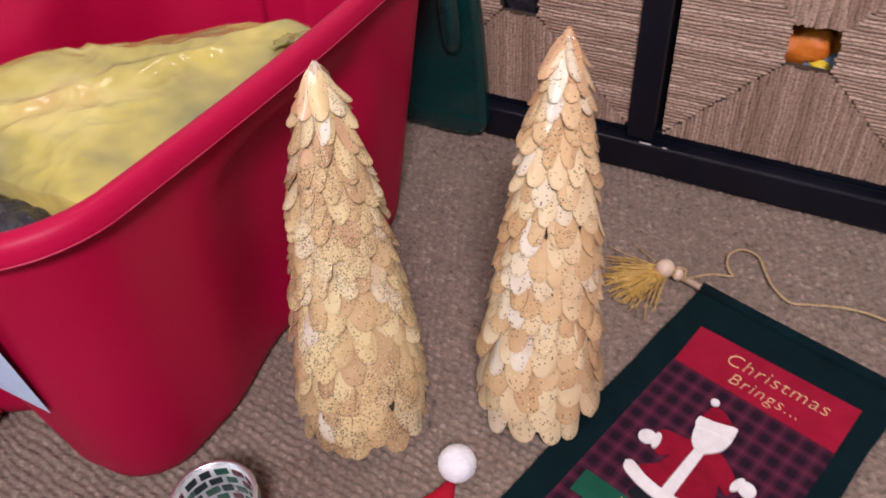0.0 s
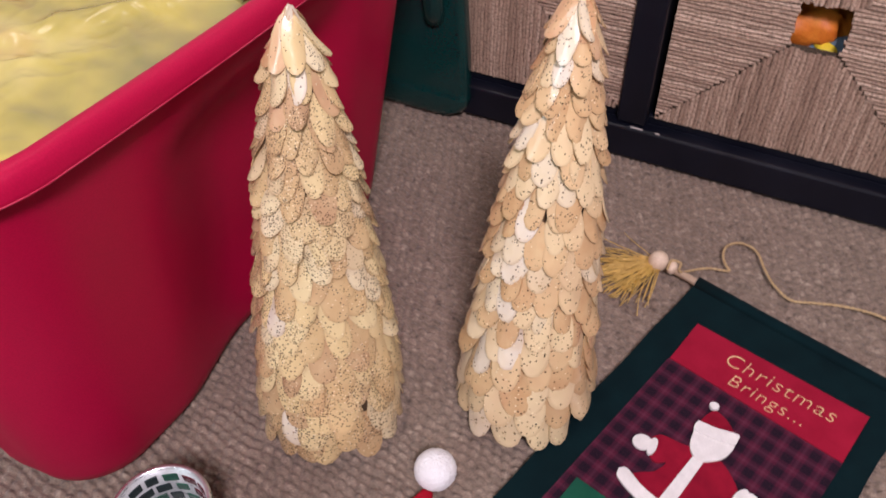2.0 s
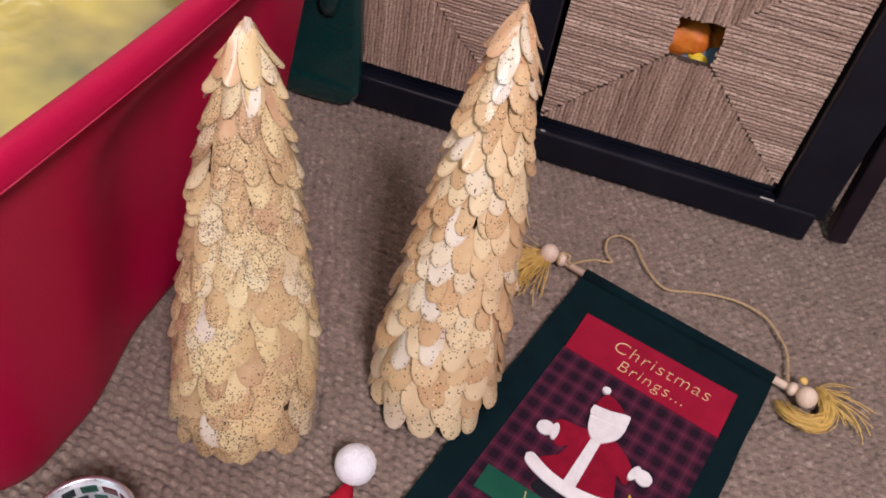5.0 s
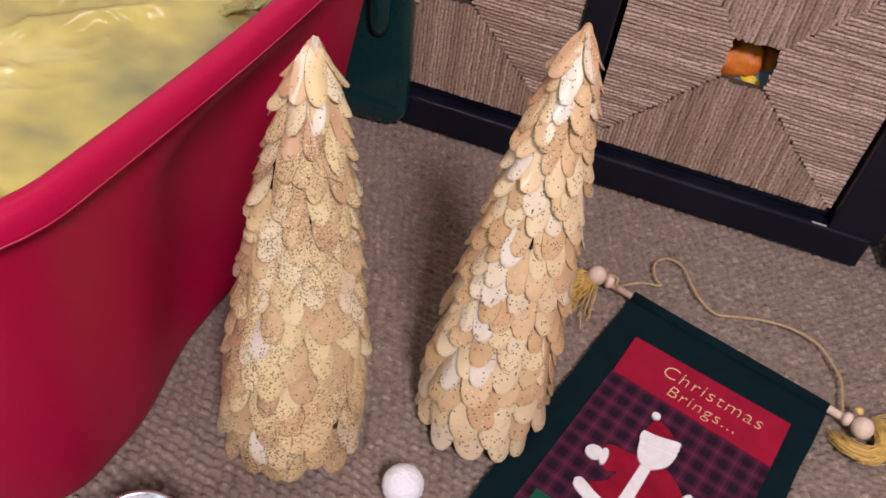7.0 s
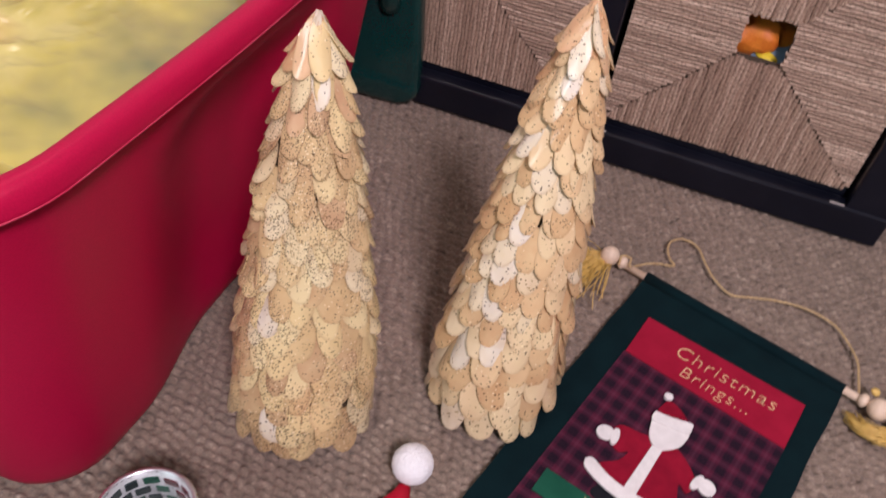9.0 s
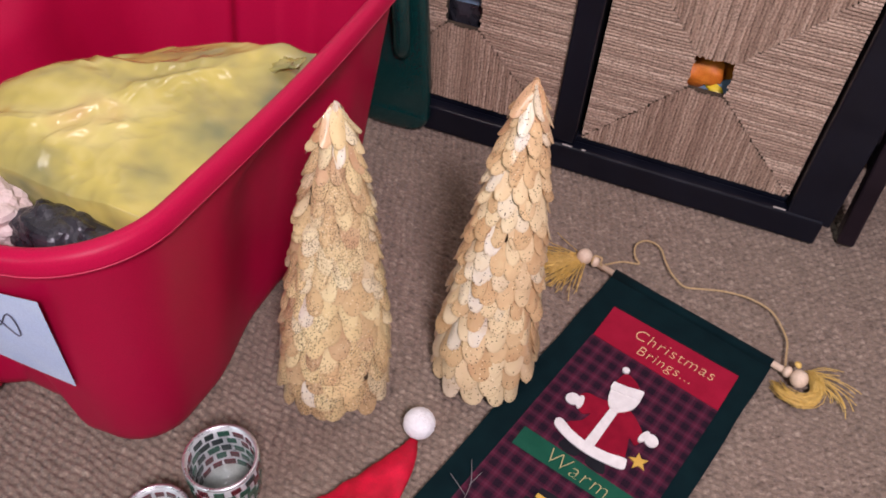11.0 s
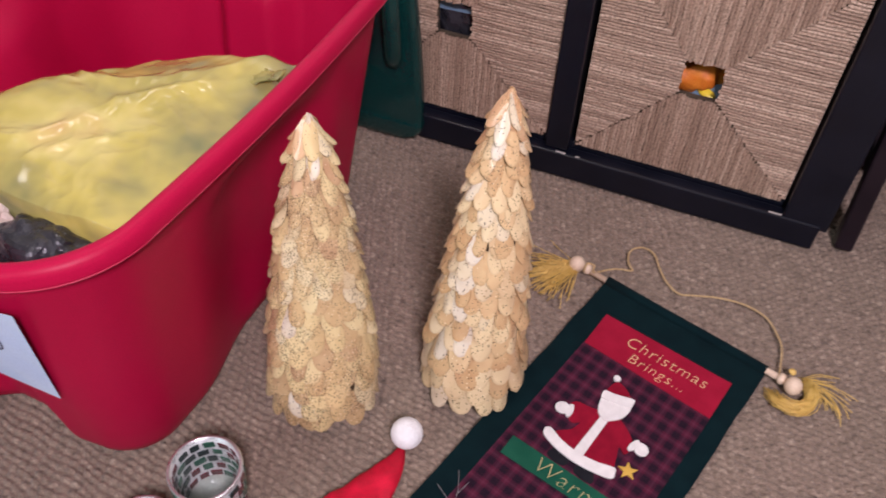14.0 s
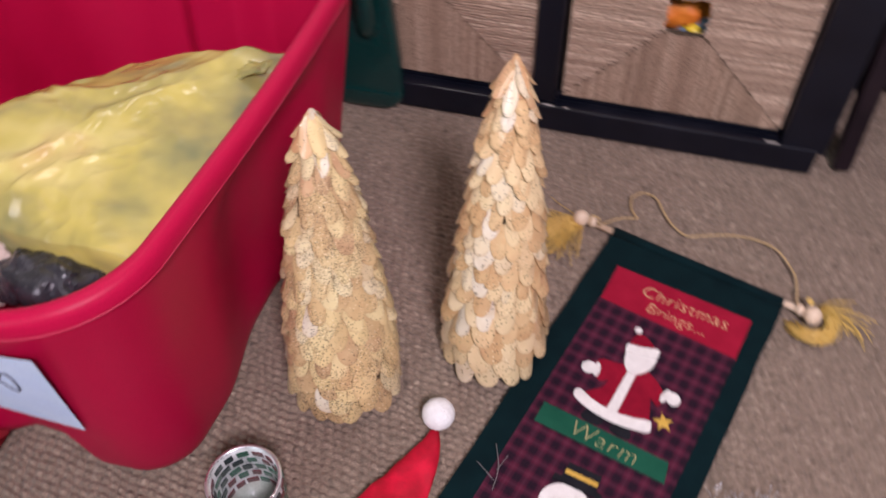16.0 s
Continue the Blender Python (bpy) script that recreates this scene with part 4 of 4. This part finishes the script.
    part("hat_band", cloth([(0.1050, 0.3570), (0.1429, 0.3545), (0.1430, 0.3600), (0.1050, 0.3625)], fig + 0.0018, 0.001), STAR_FELT, t)
    part("round_head", cloth(oval(0.1225, 0.3975, 0.030, 0.026, 0, 28), fig - 0.0006, 0.0015), WHITE_FELT, t)
    # the rod, its wooden ends and cord
    smooth(part("rod", tube([(-0.026, -0.0060, 0.0052), (WIDE + 0.024, -0.0040, 0.0052)], 0.0045, 14), WOOD, t, "pale wooden rod"))
    for c, y, side in ((-0.030, -0.0075, -1), (WIDE + 0.020, -0.0065, 1)):
        smooth(part("bead", ball(0.0078, (c, y, 0.0085), (0.75, 1, 1)), WOOD, t))
        smooth(part("bead", ball(0.0120, (c + side * 0.0160, y - 0.004, 0.0120), (0.95, 1, 1)), WOOD, t))
    pts = [(-0.030, 0.020), (-0.034, 0.004), (-0.024, 0.001), (-0.020, 0.010), (-0.014, -0.008), (-0.001, -0.025), (0.018, -0.037), (0.010, -0.044), (0.002, -0.054), (-0.003, -0.070), (0.003, -0.085), (0.016, -0.090), (0.030, -0.085), (0.046, -0.068), (0.066, -0.051), (0.090, -0.042), (0.110, -0.054), (0.134, -0.070), (0.162, -0.082), (0.185, -0.085), (0.206, -0.081), (0.225, -0.066), (0.241, -0.047), (0.250, -0.022), (0.257, 0.000)]
    line = spline([(u, -v, 0.003) for u, v in pts], 14)
    line = [p + Vector((0, 0, 0.012 * smoothstep(58, 34, i))) for i, p in enumerate(line)]
    cord = bmesh.new()
    for ph in (0, math.pi):
        coil = []
        for i, p in enumerate(line):
            d = (line[min(i + 1, len(line) - 1)] - line[max(i - 1, 0)]).normalized()
            nrm = Vector((-d.y, d.x, 0))
            coil.append(p + 0.0008 * (math.cos(i * 1.15 + ph) * nrm + math.sin(i * 1.15 + ph) * Vector((0, 0, 1))))
        tube(coil, 0.00095, 6, cord)
    smooth(part("cord", cord, CORD, t, "twisted gold cord"))
    rng = random.Random(1)
    bm = bmesh.new()
    for i in range(190):  # a loose tassel fanned out on the carpet
        ang = math.atan2(0.80, -0.60) + radians(rng.gauss(0, 21))
        ln, bend = rng.uniform(0.045, 0.078), rng.uniform(-0.6, 0.5)
        p, z0, path = Vector((-0.045 + rng.uniform(-0.005, 0.005), 0.013 + rng.uniform(-0.004, 0.004))), rng.uniform(0.003, 0.011), []
        for k in range(6):
            path.append((p.x, -p.y, z0 * (1 - k / 6) + 0.0014 + 0.004 * math.sin(k * 0.6) * rng.random()))
            p = p + Vector((math.cos(ang), math.sin(ang))) * ln / 5
            ang += bend / 5
        tube(path, 0.0006, 3, bm)
    smooth(part("tassel", bm, TASSEL, t, "frayed yellow silk tassel"))
    rng = random.Random(2)
    bm = bmesh.new()
    for i in range(210):  # the other tassel curls round the end bead
        rad, a0, a1 = rng.uniform(0.013, 0.024), rng.gauss(-62, 16), rng.uniform(70, 150)
        grow, z0, path = rng.uniform(0.004, 0.020), rng.uniform(0.002, 0.012), []
        if i % 9 == 0:
            a1, grow = a0 + rng.uniform(20, 60), rng.uniform(0.02, 0.055)
        for k in range(8):
            f = k / 7
            a, rr = radians(a0 + (a1 - a0) * f), rad + grow * f + 0.002 * math.sin(5 * f + i)
            path.append((0.281 + rr * math.cos(a), -(0.010 + rr * math.sin(a)), 0.0015 + z0 * (1 - 0.6 * f)))
        tube(path, 0.0006, 3, bm)
    smooth(part("tassel", bm, TASSEL, t, "frayed yellow silk tassel curled round the bead"))
    smooth(part("knot", ball(0.0042, (0.268, 0.010, 0.012), (1.2, 1, 0.9), 16, 0.3, 300), TASSEL, t, "knotted yellow silk"))


banner()


# ---- the hat and the mosaic cups ----
def hat():
    t = thing("santa_hat", pose(0.0053, 0.006, 0), "bright red velour stocking hat with white pompom, lying flat", "hat")
    mids = spline([(-0.090, 0.432, 0.013), (-0.092, 0.414, 0.013), (-0.098, 0.392, 0.015), (-0.109, 0.362, 0.018), (-0.122, 0.332, 0.022), (-0.140, 0.295, 0.026), (-0.165, 0.235, 0.030)], 10)
    n = len(mids)
    rings = []
    for i, p in enumerate(mids):
        d = (mids[min(i + 1, n - 1)] - mids[max(i - 1, 0)]).normalized()
        nrm = Vector((-d.y, d.x, 0)).normalized()
        f = i / (n - 1)
        half = 0.0055 + 0.047 * f ** 1.12
        tall = 0.006 + 0.013 * f
        ring = []
        for k in range(32):
            a = 2 * math.pi * k / 32
            q = p + nrm * half * math.cos(a)
            wr = 0.0060 * f * noise.noise(Vector((q.x * 60, q.y * 40, 1))) + 0.0025 * f * math.sin(q.x * 160 + q.y * 90)
            z = max(0.0006, tall * 0.55 + tall * 0.62 * math.sin(a) + (wr if math.sin(a) > 0 else 0))
            ring.append((q.x, q.y, z))
        rings.append(ring)
    smooth(part("hat_cone", rings_mesh(rings), VELVET, t))
    bm = ball(0.0190, (-0.088, 0.447, 0.0182), (1, 1, 0.95), 84, 0.05, 620)
    smooth(part("pompom", bm, POMPOM, t, "white fleece pompom"))


def mosaic_cup(x, y, r, h, turn, label):
    t = thing("candle_holder", pose(x, y, 0, 0, 0, turn), label, "candle holder", "mosaic candle holders")
    n = 48

    def ring(rad, z):
        return [(rad * math.cos(2 * math.pi * k / n), rad * math.sin(2 * math.pi * k / n), z) for k in range(n)]
    prof = [(0.70, 0.0), (0.80, 0.002), (0.86, 0.010), (0.93, 0.03), (0.97, 0.05), (1.0, h)]
    prof = [(a * r, b) for a, b in prof if b < h - 0.004 or b == h]
    inside = [(a - 0.0035, max(b, 0.006)) for a, b in prof[::-1]]
    smooth(part("wall", rings_mesh([ring(a, b) for a, b in prof + inside]), GROUT, t, "silver mirrored grout"))
    m = [(r + 0.0006, h - 0.0015), (r + 0.0010, h + 0.0008), (r - 0.0006, h + 0.0018), (r - 0.0030, h + 0.0014), (r - 0.0036, h - 0.0015), (r + 0.0006, h - 0.0015)]
    bm = rings_mesh([ring(a, b) for a, b in m], False, False)
    bmesh.ops.remove_doubles(bm, verts=bm.verts, dist=1e-6)
    smooth(part("rim", bm, MIRROR_RIM, t, "shiny silver rim"))
    smooth(part("glass_base", rings_mesh([ring(0.45 * r, 0.0062), ring(0.80 * r, 0.0066), ring(0.80 * r, 0.0125), ring(0.74 * r, 0.0138), ring(0.10 * r, 0.0128)]), CUP_GLASS, t, "cloudy greenish glass base"))
    rng = random.Random(int(turn) + 4)
    rows = int((h - 0.010) / 0.0132)
    count = 14

    def wall_r(z):
        pts = [(b, a) for a, b in prof]
        return float(np.interp(z, [p[0] for p in pts], [p[1] for p in pts]))
    shared = {}
    for inner in (0, 1):
        for m in (T_GREEN, T_RED, T_DARK):
            bm = bmesh.new()
            w = 2 * math.pi * r / count * 0.70
            box(bm, (-w / 2, -0.0007, -0.0050), (w / 2, 0.0007, 0.0050), 0.0007)
            me = bpy.data.meshes.new("mosaic_tile")
            bm.to_mesh(me)
            bm.free()
            me.materials.append(m)
            shared[inner, m.name] = me
    for j in range(rows):
        z = h - 0.0105 - j * 0.0132
        for i in range(count):
            a = 2 * math.pi * (i + 0.5 * (j % 2) + rng.uniform(-0.06, 0.06)) / count
            m = rng.choice((T_GREEN, T_RED, T_DARK, T_GREEN))
            for inner in (0, 1):
                rad = wall_r(z) + (0.0004 if not inner else -0.0039)
                ob = new("mosaic_tile", shared[inner, m.name])
                ob.parent = t
                ob.matrix_local = Matrix.Rotation(a + math.pi / 2, 4, "Z") @ Matrix.Translation((0, -rad, z)) @ Matrix.Rotation(radians(rng.uniform(-6, 6)), 4, "Y") @ Matrix.Diagonal((rng.uniform(0.8, 1.15), 1, rng.uniform(0.85, 1.1), 1))


hat()
mosaic_cup(-0.2605, 0.3150, 0.0385, 0.080, 10, "round mirrored candle holder with green and wine mosaic tiles")
mosaic_cup(-0.3050, 0.2480, 0.0355, 0.050, 37, "low mirrored candle holder with dark mosaic tiles")


# ---- small things at the edges ----
def ribbon():
    """A striped cloth ribbon folded over on the carpet."""
    t = thing("ribbon", pose(-0.600, 0.322, 0, 0, 0, 8), "folded red cloth ribbon with a dark green stripe", "ribbon")
    path = spline([(-0.10, -0.02, 0.004), (-0.03, 0.012, 0.006), (0.022, 0.014, 0.010), (0.034, 0.0, 0.020), (0.020, -0.016, 0.030), (-0.03, -0.016, 0.036), (-0.10, -0.03, 0.036)], 8)
    for name, lo, hi, m in (("band", -0.020, -0.006, RIBBON_RED), ("stripe", -0.006, 0.004, STRIP_FELT), ("band", 0.004, 0.020, RIBBON_RED)):
        bm = bmesh.new()
        rows = []
        for p in path:
            rows.append([bm.verts.new((p.x + 0.3 * w, p.y + w, p.z + 0.004 + 0.1 * abs(w))) for w in (lo, (lo + hi) / 2, hi)])
        for a, b in zip(rows, rows[1:]):
            for k in range(2):
                bm.faces.new((a[k], a[k + 1], b[k + 1], b[k]))
        bmesh.ops.solidify(bm, geom=bm.faces, thickness=0.0008)
        smooth(part(name, bm, m, t))


def berries():
    t = thing("berry_pick", pose(-0.541, 0.243, 0), "cluster of frosted pink and dark red berries", "berry spray")
    rng = random.Random(9)
    for i in range(26):
        a, d = rng.uniform(0, 6.28), rng.uniform(0.0, 0.034)
        rr = rng.uniform(0.0042, 0.0068)
        smooth(part("berry", ball(rr, (d * math.cos(a), d * math.sin(a), rr + (0.010 if d < 0.015 else 0)), segs=12, rough=0.1, freq=300), BERRY, t))
    smooth(part("stem", tube([(0.0, 0.0, 0.004), (-0.05, -0.03, 0.004), (-0.10, -0.06, 0.004)], 0.0015, 6), BLACK_FELT, t))


def tinsel(x, y, size, count, seed, label):
    rng = random.Random(seed)
    bm = bmesh.new()
    for i in range(count):
        p = Vector((rng.uniform(-size, size), rng.uniform(-size * 0.5, size * 0.5), rng.uniform(0.002, 0.012)))
        d = Vector((rng.uniform(-1, 1), rng.uniform(-1, 1), rng.uniform(-0.1, 0.5))).normalized() * rng.uniform(0.006, 0.014)
        q = p + d
        q.z = max(0.001, q.z)
        tube([p, q], 0.0006, 3, bm)
    ob = part("tinsel", bm, SILVER, None)
    ob.matrix_world = pose(x, y, 0)
    tagged(ob, label, "tinsel", kind="stuff")


def twig():
    bm = bmesh.new()
    for pts in ([(0, 0, 0.008), (0.012, 0.022, 0.012), (0.016, 0.050, 0.014)], [(0.010, 0.020, 0.012), (0.026, 0.034, 0.013)], [(0.004, 0.010, 0.010), (-0.010, 0.034, 0.014)]):
        tube(spline(pts, 5), 0.0004, 4, bm)
    ob = smooth(part("twig", bm, TWIG, None))
    ob.matrix_world = pose(-0.010, 0.375, 0, 0, 0, 20)
    tagged(ob, "thin dull grey twig lying on the banner", "twig")


ribbon()
berries()
tinsel(0.262, 0.398, 0.035, 60, 3, "loose silver tinsel strands on the carpet")
twig()
